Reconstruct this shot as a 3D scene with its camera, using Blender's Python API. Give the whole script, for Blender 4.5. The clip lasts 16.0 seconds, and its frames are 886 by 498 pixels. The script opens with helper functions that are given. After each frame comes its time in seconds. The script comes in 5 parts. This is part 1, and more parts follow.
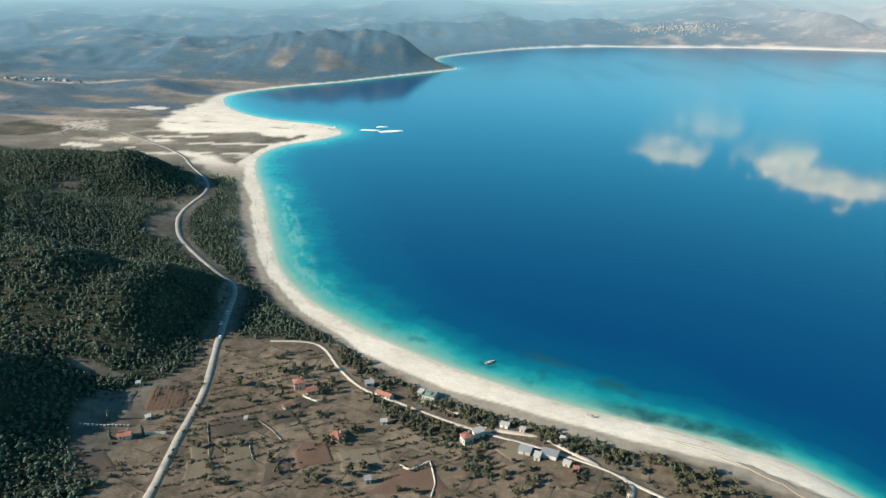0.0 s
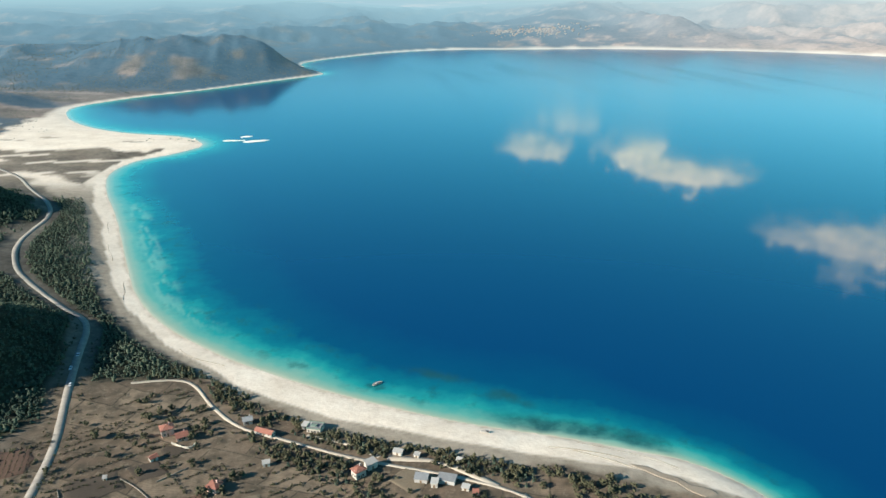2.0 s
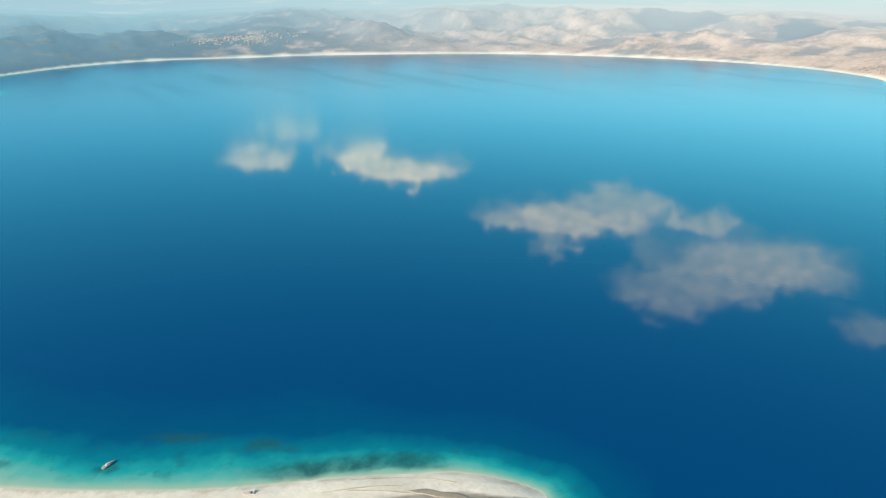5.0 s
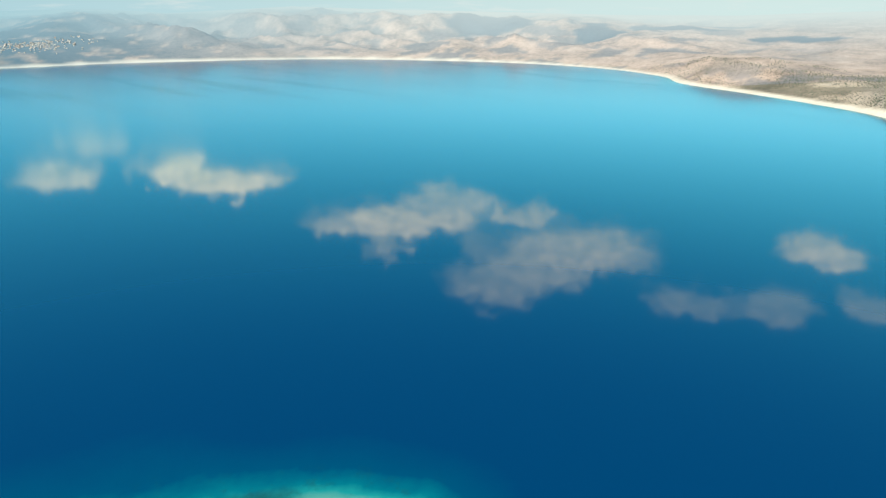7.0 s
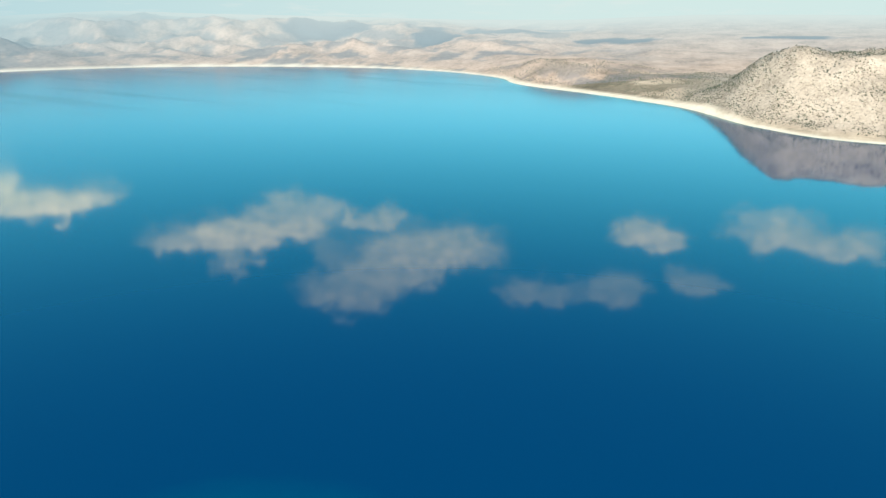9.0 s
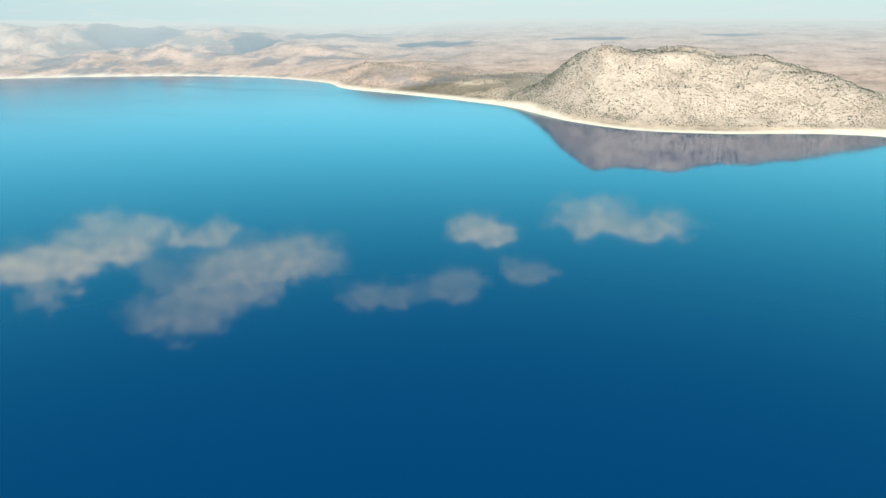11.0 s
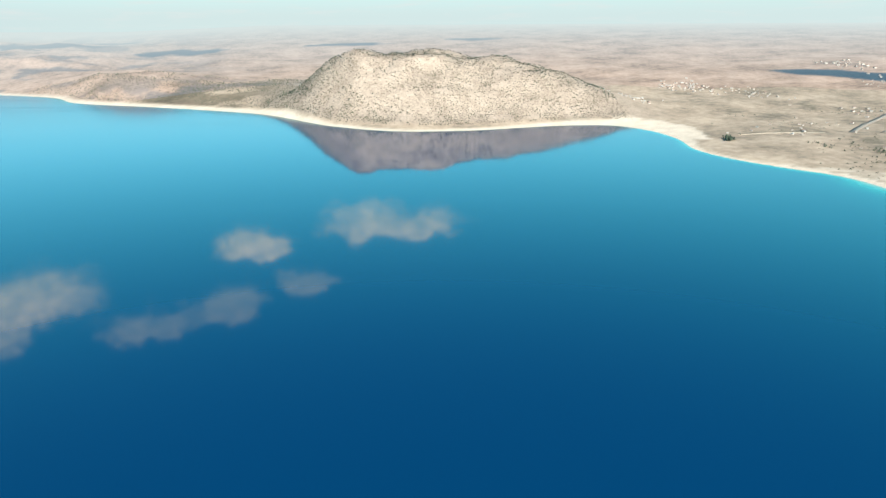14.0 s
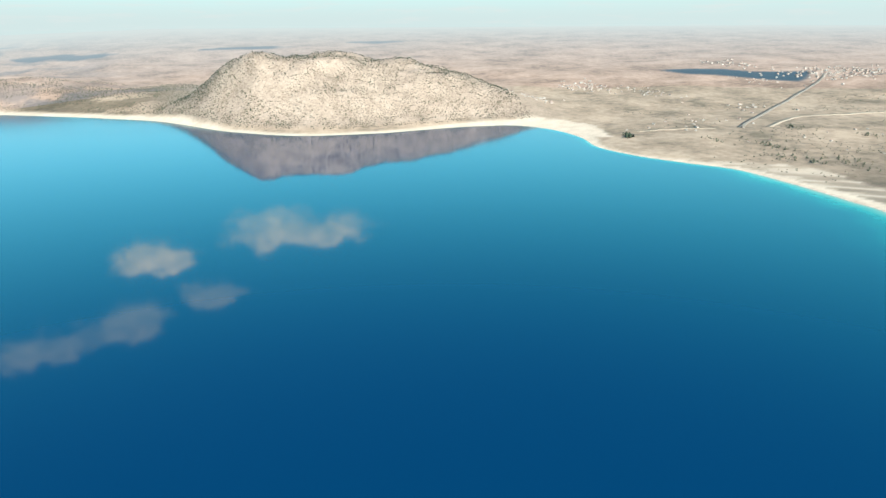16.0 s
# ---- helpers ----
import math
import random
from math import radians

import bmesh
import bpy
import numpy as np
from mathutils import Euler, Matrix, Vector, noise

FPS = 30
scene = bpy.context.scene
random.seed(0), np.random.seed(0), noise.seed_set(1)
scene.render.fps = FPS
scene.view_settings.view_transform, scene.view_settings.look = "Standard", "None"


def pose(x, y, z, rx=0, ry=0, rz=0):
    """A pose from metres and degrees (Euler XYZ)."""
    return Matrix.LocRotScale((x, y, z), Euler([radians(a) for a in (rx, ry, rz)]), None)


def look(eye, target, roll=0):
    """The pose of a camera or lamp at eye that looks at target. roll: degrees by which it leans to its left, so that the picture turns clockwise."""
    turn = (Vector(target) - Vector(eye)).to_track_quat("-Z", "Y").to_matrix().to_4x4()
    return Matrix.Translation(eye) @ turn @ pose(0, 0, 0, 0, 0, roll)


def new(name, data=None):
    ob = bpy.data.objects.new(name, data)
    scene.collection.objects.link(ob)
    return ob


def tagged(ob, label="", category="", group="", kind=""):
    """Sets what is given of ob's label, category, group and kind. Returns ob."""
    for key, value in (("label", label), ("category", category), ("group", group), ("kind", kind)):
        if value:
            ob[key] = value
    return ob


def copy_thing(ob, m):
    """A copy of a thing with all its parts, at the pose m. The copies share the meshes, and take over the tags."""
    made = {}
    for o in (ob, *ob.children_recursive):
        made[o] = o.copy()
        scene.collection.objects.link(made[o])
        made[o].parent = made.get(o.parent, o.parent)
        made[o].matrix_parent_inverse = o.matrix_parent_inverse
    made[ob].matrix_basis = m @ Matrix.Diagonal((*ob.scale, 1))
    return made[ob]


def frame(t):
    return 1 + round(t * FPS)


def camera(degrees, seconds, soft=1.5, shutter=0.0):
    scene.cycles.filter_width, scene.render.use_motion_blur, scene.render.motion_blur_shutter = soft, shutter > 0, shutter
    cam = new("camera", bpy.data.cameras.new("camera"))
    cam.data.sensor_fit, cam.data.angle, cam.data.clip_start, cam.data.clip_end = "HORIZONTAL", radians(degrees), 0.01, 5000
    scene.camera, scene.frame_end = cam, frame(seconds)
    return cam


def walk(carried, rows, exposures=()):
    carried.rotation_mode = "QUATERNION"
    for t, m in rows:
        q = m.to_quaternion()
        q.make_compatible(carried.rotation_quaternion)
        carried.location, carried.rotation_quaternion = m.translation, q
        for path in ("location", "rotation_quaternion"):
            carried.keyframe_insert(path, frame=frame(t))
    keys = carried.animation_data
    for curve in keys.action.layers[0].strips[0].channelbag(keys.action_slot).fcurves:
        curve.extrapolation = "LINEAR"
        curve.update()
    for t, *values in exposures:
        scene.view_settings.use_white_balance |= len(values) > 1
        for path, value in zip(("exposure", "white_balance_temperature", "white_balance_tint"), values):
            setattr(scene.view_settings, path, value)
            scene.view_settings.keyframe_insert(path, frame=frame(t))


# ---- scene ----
# camera: seconds, metres east, north, up, then heading (clockwise), tilt and lean in degrees
PATH = [
    (0.0, -0.0, 0.0, 250.0, 0.00, -20.62, -0.35),
    (0.5, -0.6, 5.9, 249.8, 2.72, -20.57, -0.41),
    (1.0, -0.6, 12.3, 249.6, 5.56, -20.52, -0.32),
    (1.5, 0.1, 18.4, 249.2, 8.58, -20.46, -0.29),
    (2.0, 0.8, 24.8, 248.9, 10.73, -20.40, -0.28),
    (2.5, 1.6, 30.5, 248.6, 14.19, -20.33, -0.25),
    (3.0, 3.1, 36.3, 248.4, 18.08, -20.29, -0.29),
    (3.5, 4.7, 41.7, 248.3, 21.97, -20.22, -0.32),
    (4.0, 6.1, 47.2, 248.3, 25.91, -20.13, -0.18),
    (4.5, 8.1, 52.5, 248.3, 29.73, -20.05, -0.17),
    (7.0, 18.6, 74.5, 246.2, 48.04, -19.59, 0.25),
    (7.5, 21.1, 78.4, 245.7, 51.08, -19.48, 0.22),
    (8.0, 23.5, 82.2, 245.3, 53.33, -19.43, 0.34),
    (8.5, 26.1, 86.1, 244.9, 56.86, -19.30, 0.31),
    (9.0, 28.7, 90.2, 244.5, 60.83, -19.19, 0.26),
    (11.5, 45.9, 100.9, 238.4, 77.42, -18.69, -0.02),
    (12.0, 51.1, 100.6, 236.6, 79.98, -18.61, -0.02),
    (12.5, 56.6, 100.7, 234.8, 83.43, -18.50, 0.06),
    (13.0, 61.3, 100.2, 233.1, 87.23, -18.39, -0.09),
    (13.5, 65.9, 100.7, 231.4, 90.66, -18.27, -0.12),
    (14.0, 70.4, 102.3, 229.8, 94.04, -18.17, -0.18),
    (14.5, 75.1, 103.3, 228.3, 96.84, -18.07, -0.23),
    (15.0, 79.9, 103.5, 226.9, 99.41, -18.01, -0.21),
    (15.5, 84.7, 103.0, 225.7, 101.08, -17.96, -0.25),
    (16.0, 89.0, 101.7, 224.6, 101.78, -17.91, -0.25),
]
cam = camera(65.05, 16.0)
walk(cam, [(t, pose(x, y, z, 90 + tilt, 0, -turn) @ pose(0, 0, 0, 0, 0, lean)) for t, x, y, z, turn, tilt, lean in PATH],
     exposures=[(0.0, 1.17, 6500, 10), (4.5, 1.17, 6500, 9), (6.8, 1.17, 6500, 5), (8.5, 1.17, 6500, 5), (11.5, 1.17, 6500, 8), (16.0, 1.17, 6500, 9)])

# ---- light: low sun over the western hills, clear sky with a chain of small clouds ----
SUN_BEARING, SUN_HEIGHT = -104.0, 26.0

sun_data = bpy.data.lights.new("sun", "SUN")
sun_data.energy, sun_data.angle, sun_data.color = 5.0, radians(0.5), (0.96, 0.90, 0.79)
sun = new("sun", sun_data)
sun_way = Vector((math.sin(radians(SUN_BEARING)) * math.cos(radians(SUN_HEIGHT)),
                  math.cos(radians(SUN_BEARING)) * math.cos(radians(SUN_HEIGHT)), math.sin(radians(SUN_HEIGHT))))
sun.matrix_world = look(sun_way * 3000, (0, 0, 0))

# clouds of the sky: bearing, height over the horizon, half width, half height, thickness
CLOUDS = [
    (18.6, 12.0, 2.6, 0.9, 0.8), (20.9, 9.8, 2.0, 0.9, 0.6), (24.7, 11.3, 1.6, 0.4, 0.35), (42.8, 19.7, 1.3, 0.8, 0.4), (26.2, 12.0, 2.2, 1.5, 1.0), (30.5, 13.2, 4.6, 1.2, 1.0),
    (44.5, 16.8, 7.0, 1.4, 0.95), (40.0, 17.2, 3.2, 0.9, 0.8), (48.5, 15.6, 4.0, 1.2, 0.7), (54.6, 16.5, 3.0, 0.8, 0.8), (43.6, 18.8, 1.5, 1.2, 0.6),
    (60.0, 18.9, 6.0, 2.0, 0.85), (53.0, 22.0, 4.2, 1.9, 0.7), (56.5, 20.4, 4.4, 1.9, 0.75), (72.5, 21.9, 2.6, 0.8, 0.4), (51.5, 19.0, 2.0, 1.6, 0.4), (78.2, 17.2, 2.9, 0.9, 0.85),
    (69.2, 22.2, 3.6, 1.0, 0.55), (75.6, 21.7, 2.6, 1.4, 0.55), (82.2, 20.3, 2.4, 0.8, 0.5), (90.0, 15.9, 5.4, 1.2, 0.75), (87.0, 14.7, 2.6, 0.8, 0.5),
]


def nodes_of(tree):
    """Short makers for a node tree: n(kind, inputs, **settings) and socket arithmetic."""
    def n(kind, ins=None, **settings):
        node = tree.nodes.new(kind)
        for key, value in settings.items():
            setattr(node, key, value)
        for key, value in (ins or {}).items():
            if isinstance(value, bpy.types.NodeSocket):
                tree.links.new(value, node.inputs[key])
            else:
                node.inputs[key].default_value = value
        return node

    def m(op, a, b=0.0, c=0.0, clamp=False):
        return n("ShaderNodeMath", {0: a, 1: b, 2: c}, operation=op, use_clamp=clamp).outputs[0]
    return n, m


def blend_colours(n, fac, a, b, mode="MIX"):
    node = n("ShaderNodeMix", data_type="RGBA", blend_type=mode)
    for slot, value in ((0, fac), (6, a), (7, b)):
        if isinstance(value, bpy.types.NodeSocket):
            node.id_data.links.new(value, node.inputs[slot])
        else:
            node.inputs[slot].default_value = value if slot == 0 else (*value[:3], 1.0)
    return node.outputs[2]


world = bpy.data.worlds.new("world")
scene.world = world
world.use_nodes = True
world.node_tree.nodes.clear()
n, m = nodes_of(world.node_tree)
sky = n("ShaderNodeTexSky", sky_type="NISHITA", sun_disc=False, sun_elevation=radians(SUN_HEIGHT), sun_rotation=radians(SUN_BEARING),
        altitude=1100, air_density=1.0, dust_density=0.5, ozone_density=2.0)
way = n("ShaderNodeTexCoord").outputs["Generated"]
cut = n("ShaderNodeSeparateXYZ", {0: way})
bearing = m("MULTIPLY", m("ARCTAN2", cut.outputs[0], cut.outputs[1]), 57.2958)
lift = m("MULTIPLY", m("ARCSINE", cut.outputs[2]), 57.2958)
stretch = n("ShaderNodeVectorMath", {0: way, 1: (1.0, 1.0, 2.0)}, operation="MULTIPLY").outputs[0]
puff = n("ShaderNodeTexNoise", {"Vector": stretch, "Scale": 18.0, "Detail": 7.0, "Roughness": 0.62})
wisp = n("ShaderNodeTexNoise", {"Vector": stretch, "Scale": 45.0, "Detail": 4.0, "Roughness": 0.6}).outputs["Fac"]
shift = n("ShaderNodeSeparateColor", {0: puff.outputs["Color"]})
bearing2 = m("ADD", bearing, m("MULTIPLY", m("SUBTRACT", shift.outputs[0], 0.5), 7.0))
lift2 = m("ADD", lift, m("MULTIPLY", m("SUBTRACT", shift.outputs[1], 0.5), 4.2))
cover, crest = 0.0, 0.0
for a, e, w, h, thick in CLOUDS:
    u = m("DIVIDE", m("SUBTRACT", bearing2, a), w * 1.15)
    v = m("DIVIDE", m("SUBTRACT", lift2, e), h * 1.2)
    far = m("SQRT", m("ADD", m("MULTIPLY", u, u), m("MULTIPLY", v, v)))
    soft = n("ShaderNodeMapRange", {0: v, 1: -0.9, 2: 0.6, 3: 0.1, 4: 0.74}).outputs[0]
    one = n("ShaderNodeMapRange", {0: far, 1: 1.2, 2: soft, 3: 0.0, 4: thick}, interpolation_type="SMOOTHSTEP").outputs[0]
    cover = m("MAXIMUM", one, cover)
    crest = m("MAXIMUM", m("MULTIPLY", one, m("MULTIPLY_ADD", v, 0.6, 0.5)), crest)
cover = m("MULTIPLY", cover, m("MULTIPLY_ADD", wisp, 1.1, 0.35), clamp=True)
tone = blend_colours(n, m("MULTIPLY", crest, m("MULTIPLY_ADD", wisp, 1.5, 0.25), clamp=True), (5.4, 7.2, 5.8), (12.6, 11.8, 8.4))
clean = n("ShaderNodeVectorMath", {0: sky.outputs[0], 1: (0.24, 0.52, 0.68)}, operation="MULTIPLY").outputs[0]
# pale haze along the horizon, whiter to the east
eastern = n("ShaderNodeMapRange", {0: bearing, 1: -10.0, 2: 75.0}, interpolation_type="SMOOTHSTEP").outputs[0]
rim_fac = m("EXPONENT", m("MULTIPLY", m("POWER", m("DIVIDE", m("MAXIMUM", lift, 0.0), 5.5), 2.0), -1.0))
deep_air = m("EXPONENT", m("MULTIPLY", m("POWER", m("DIVIDE", m("MAXIMUM", lift, 0.0), 23.0), 3.0), -1.0))
thin_air = m("EXPONENT", m("MULTIPLY", m("POWER", m("DIVIDE", m("MAXIMUM", lift, 0.0), 12.5), 2.0), -1.0))
haze = n("ShaderNodeCombineXYZ", {0: m("MULTIPLY", thin_air, m("MULTIPLY_ADD", eastern, 1.1, 0.4)), 1: m("MULTIPLY", deep_air, m("MULTIPLY_ADD", eastern, 2.1, 2.4)), 2: m("MULTIPLY", deep_air, m("MULTIPLY_ADD", eastern, 1.4, 2.4))}).outputs[0]
hazy = n("ShaderNodeVectorMath", {0: clean, 1: haze}, operation="ADD").outputs[0]
hazy = blend_colours(n, rim_fac, hazy, blend_colours(n, eastern, (1.9, 3.0, 3.5), (3.3, 4.0, 4.0)))
# faint banks of cloud far off, low over the plain
flat_way = n("ShaderNodeVectorMath", {0: way, 1: (1.0, 1.0, 9.0)}, operation="MULTIPLY").outputs[0]
bank = n("ShaderNodeMapRange", {0: n("ShaderNodeTexNoise", {"Vector": flat_way, "Scale": 14.0, "Detail": 6.0, "Roughness": 0.6}).outputs["Fac"], 1: 0.52, 2: 0.72}).outputs[0]
bank = m("MULTIPLY", bank, n("ShaderNodeMapRange", {0: lift, 1: 3.2, 2: 1.2, 3: 0.0, 4: 0.5}).outputs[0])
hazy = blend_colours(n, bank, hazy, (3.9, 4.05, 4.0))
back = n("ShaderNodeBackground", {"Color": blend_colours(n, cover, hazy, tone), "Strength": 0.09})
world.node_tree.links.new(back.outputs[0], n("ShaderNodeOutputWorld").inputs[0])


# ---- plan of the lake: shore points (east, north) and the width of the beach behind them ----
BAY_SHORE = [
    (125, 100, 10), (165, 200, 12), (218, 268, 16), (212, 298, 30), (191, 321, 36), (169, 333, 34), (135, 352, 37), (90, 373, 40), (60, 390, 40),
    (22, 415, 40), (-16, 443, 36), (-45, 467, 33), (-78, 498, 28), (-126, 556, 22), (-160, 622, 24), (-186, 704, 30), (-230, 855, 30),
    (-278, 1004, 30), (-293, 1097, 14), (-272, 1169, 17), (-222, 1214, 28), (-187, 1274, 90), (-234, 1354, 80), (-349, 1420, 80),
    (-446, 1520, 66), (-514, 1650, 40), (-531, 1779, 18), (-431, 1913, 12), (-292, 2014, 9), (-141, 2155, 9), (33, 2315, 9),
]
FAR_SHORE = [
    (40, 2390, 5), (-10, 2560, 5), (0, 2750, 9), (206, 2990, 11), (410, 3135, 14), (668, 3195, 14), (1015, 3130, 14), (1390, 3050, 15),
    (1976, 2729, 16), (2310, 2340, 16), (2520, 1887, 18), (2545, 1499, 18), (2420, 1191, 19), (2250, 1045, 27), (2122, 779, 32),
]
EAST_SHORE = [
    (2025, 592, 34), (1915, 425, 32), (1760, 300, 22), (1690, 235, 18), (1606, 100, 17), (1601, -65, 19), (1628, -170, 20), (1657, -293, 36),
    (1648, -400, 45), (1563, -458, 39), (1448, -476, 27), (1330, -462, 11), (1235, -485, 8), (1150, -535, 13), (1075, -588, 14),
    (965, -604, 20), (858, -608, 24), (770, -602, 24), (600, -510, 15), (440, -390, 8), (290, -260, 7), (180, -120, 6), (130, 0, 6),
]


def smooth_loop(points, closed=True, step=9.0):
    """A Catmull-Rom line through the rows given, as an array with about that spacing."""
    p = np.array(points, float)
    if not closed:
        p = np.vstack([2 * p[0] - p[1], p, 2 * p[-1] - p[-2]])
    out, count = [], len(p)
    for i in (range(count) if closed else range(1, count - 2)):
        a, b, c, d = (p[(i + k) % count] for k in (-1, 0, 1, 2))
        pieces = int(max(3, min(14, np.hypot(*(c - b)[:2]) / step)))
        for u in np.arange(pieces) / pieces:
            out.append(0.5 * (2 * b + (c - a) * u + (2 * a - 5 * b + 4 * c - d) * u * u + (3 * b - a - 3 * c + d) * u ** 3))
    if not closed:
        out.append(p[-2])
    return np.array(out)


def lattice(ix, iy, seed):
    h = (ix.astype(np.int64) * 374761393 + iy.astype(np.int64) * 668265263 + seed * 974711) & 0x7FFFFFFF
    h = ((h ^ (h >> 13)) * 1274126177) & 0x7FFFFFFF
    return ((h ^ (h >> 16)) & 0xFFFF) / 65535.0


def wave(x, y, size, seed=0):
    """Smooth value noise in 0..1 with lumps of that size in metres."""
    u, v = x / size + 500.0, y / size + 500.0
    iu, iv = np.floor(u), np.floor(v)
    fu, fv = u - iu, v - iv
    fu, fv = fu * fu * (3 - 2 * fu), fv * fv * (3 - 2 * fv)
    a, b = lattice(iu, iv, seed), lattice(iu + 1, iv, seed)
    c, d = lattice(iu, iv + 1, seed), lattice(iu + 1, iv + 1, seed)
    return (a * (1 - fu) + b * fu) * (1 - fv) + (c * (1 - fu) + d * fu) * fv


def fbm(x, y, size, seed=0, octaves=4):
    total, gain, weight = 0.0, 1.0, 0.0
    for k in range(octaves):
        total, weight = total + gain * wave(x, y, size, seed + k), weight + gain
        size, gain = size / 2.03, gain * 0.5
    return total / weight


def ridged(x, y, size, seed=0, octaves=4):
    total, gain, weight = 0.0, 1.0, 0.0
    for k in range(octaves):
        total, weight = total + gain * (1 - np.abs(2 * wave(x, y, size, seed + k) - 1)), weight + gain
        size, gain = size / 2.1, gain * 0.5
    return total / weight


def step_up(v, a, b):
    u = np.clip((v - a) / (b - a), 0, 1)
    return u * u * (3 - 2 * u)


SHORE = smooth_loop(BAY_SHORE + FAR_SHORE + EAST_SHORE)


SHORE_NEXT = np.roll(SHORE, -1, axis=0)


def shore_distance(x, y):
    """Metres from the waterline, positive on land, and the beach width there."""
    x, y = np.asarray(x, float), np.asarray(y, float)
    flat_x, flat_y = x.ravel(), y.ravel()
    near, width = np.empty(flat_x.shape), np.empty(flat_x.shape)
    ax, ay, aw = (SHORE[:, k][None] for k in range(3))
    bx, by, bw = (SHORE_NEXT[:, k][None] for k in range(3))
    dx, dy = bx - ax, by - ay
    for start in range(0, len(flat_x), 3000):
        px, py = flat_x[start:start + 3000, None], flat_y[start:start + 3000, None]
        u = np.clip(((px - ax) * dx + (py - ay) * dy) / (dx * dx + dy * dy), 0, 1)
        d = (px - ax - u * dx) ** 2 + (py - ay - u * dy) ** 2
        k = d.argmin(1)
        row = np.arange(len(k))
        crossed = ((ay > py) != (by > py)) & (px < dx * (py - ay) / np.where(dy == 0, 1, dy) + ax)
        near[start:start + 3000] = np.sqrt(d[row, k]) * np.where(crossed.sum(1) % 2 == 1, -1, 1)
        width[start:start + 3000] = aw[0, k] + u[row, k] * (bw[0, k] - aw[0, k])
    return near.reshape(x.shape), width.reshape(x.shape)


# hills: east, north, height, half lengths, turn of the long axis in degrees
NEAR_HILLS = [
    (-233, 512, 36, 24, 36, 0), (-235, 465, 36, 24, 32, 0), (-290, 485, 50, 50, 44, 0), (-330, 502, 54, 60, 46, 0), (-430, 490, 60, 110, 60, 0), (-395, 868, 38, 42, 42, 0), (-470, 852, 44, 80, 52, 10), (-640, 840, 50, 130, 80, 0), (-480, 690, 34, 120, 45, 0),
    (-292, 325, 38, 40, 62, 0), (-400, 320, 66, 70, 90, 0), (-560, 560, 70, 140, 150, 0), (-460, 150, 60, 120, 120, 0),
]
MID_HILLS = [
    (-430, 2440, 92, 200, 180, -10), (-205, 2420, 92, 150, 130, -30), (-60, 2390, 48, 90, 90, -30), (-700, 2600, 14, 190, 160, 0), (-560, 2330, 32, 100, 110, 0), (-700, 1780, 26, 110, 60, 20), (-1050, 1640, 30, 150, 70, 10),
    (1935, 205, 138, 130, 150, 0), (1965, 0, 124, 165, 150, 0), (1985, -215, 110, 160, 140, 0), (1900, -370, 52, 140, 110, 0),
    (2300, 520, 24, 260, 200, 20), (2560, 1000, 50, 240, 200, 20),
]
RIM = [(-180, -0.9), (-60, -0.7), (-25, -0.6), (-19, -0.6), (-4, -0.6), (5, -1.2), (10, -1.5), (16, -1.0), (22, -0.75), (27, -1.1), (36, -0.5), (44, -0.75),
       (53, -0.9), (62, -1.1), (70, -1.1), (80, -0.6), (125, -0.5), (180, -0.9)]
EDGE = 4720.0


def height(x, y, shore=None):
    """The ground's height over the lake."""
    x, y = np.asarray(x, float), np.asarray(y, float)
    sd, _ = shore_distance(x, y) if shore is None else shore
    r = np.hypot(x - 60, y - 80)
    turn = np.degrees(np.arctan2(x - 60, y - 80))
    land = np.maximum(sd, 0)
    z = 1.8 * (1 - np.exp(-land / 18)) + 0.006 * np.minimum(land, 300)
    share = land / (land + np.maximum(EDGE - r, 0) + 1)
    rim = 248 + EDGE * np.tan(np.radians(np.interp(turn, [a for a, _ in RIM], [e for _, e in RIM])))
    range_of = (0.45 * step_up(turn, -75, -50) + 0.55 * step_up(turn, -14, 8)) * step_up(turn, 84, 46)
    z = z + rim * (share ** (1.25 - 0.5 * range_of))
    fold = (ridged(x, y, 520, 3, 5) - 0.62) * (1 - np.exp(-((x - 1130) ** 2 + (y - 3480) ** 2) / 1.5e5))
    z = z + fold * range_of * 300 * np.minimum(1, share * 3.2) ** 1.6 * (1 - share) ** 0.6
    z = z + (fbm(x, y, 420, 21) - 0.5) * 40 * np.minimum(1, share * 4) * (1 - share)
    total = np.zeros(x.shape)
    for cx, cy, h, sx, sy, rot in NEAR_HILLS + MID_HILLS:
        c, s = math.cos(radians(rot)), math.sin(radians(rot))
        u, v = ((x - cx) * c + (y - cy) * s) / sx, ((y - cy) * c - (x - cx) * s) / sy
        total = total + (h * np.exp(-0.5 * (u * u + v * v))) ** 3
    bumps = total ** (1 / 3.0)
    cut = np.where(y > 1500, 0.6 + 0.32 * ridged(x, y, 230, 9) + 0.28 * (ridged(x, 0.45 * y, 75, 14, 4) - 0.2), 0.84 + 0.32 * ridged(x, y, 130, 9))
    z = z + bumps * np.where(x > 900, step_up(land, 8, 190) ** 0.7, np.where(y > 1500, step_up(land, 14, 200) ** 0.8, step_up(land, 0, 60))) * cut
    z = z + (fbm(x, y, 26, 40) - 0.5) * 1.6 * step_up(land, 25, 90)
    return np.where(sd > 0, z, -0.06 * np.minimum(-sd, 120) - 0.02)


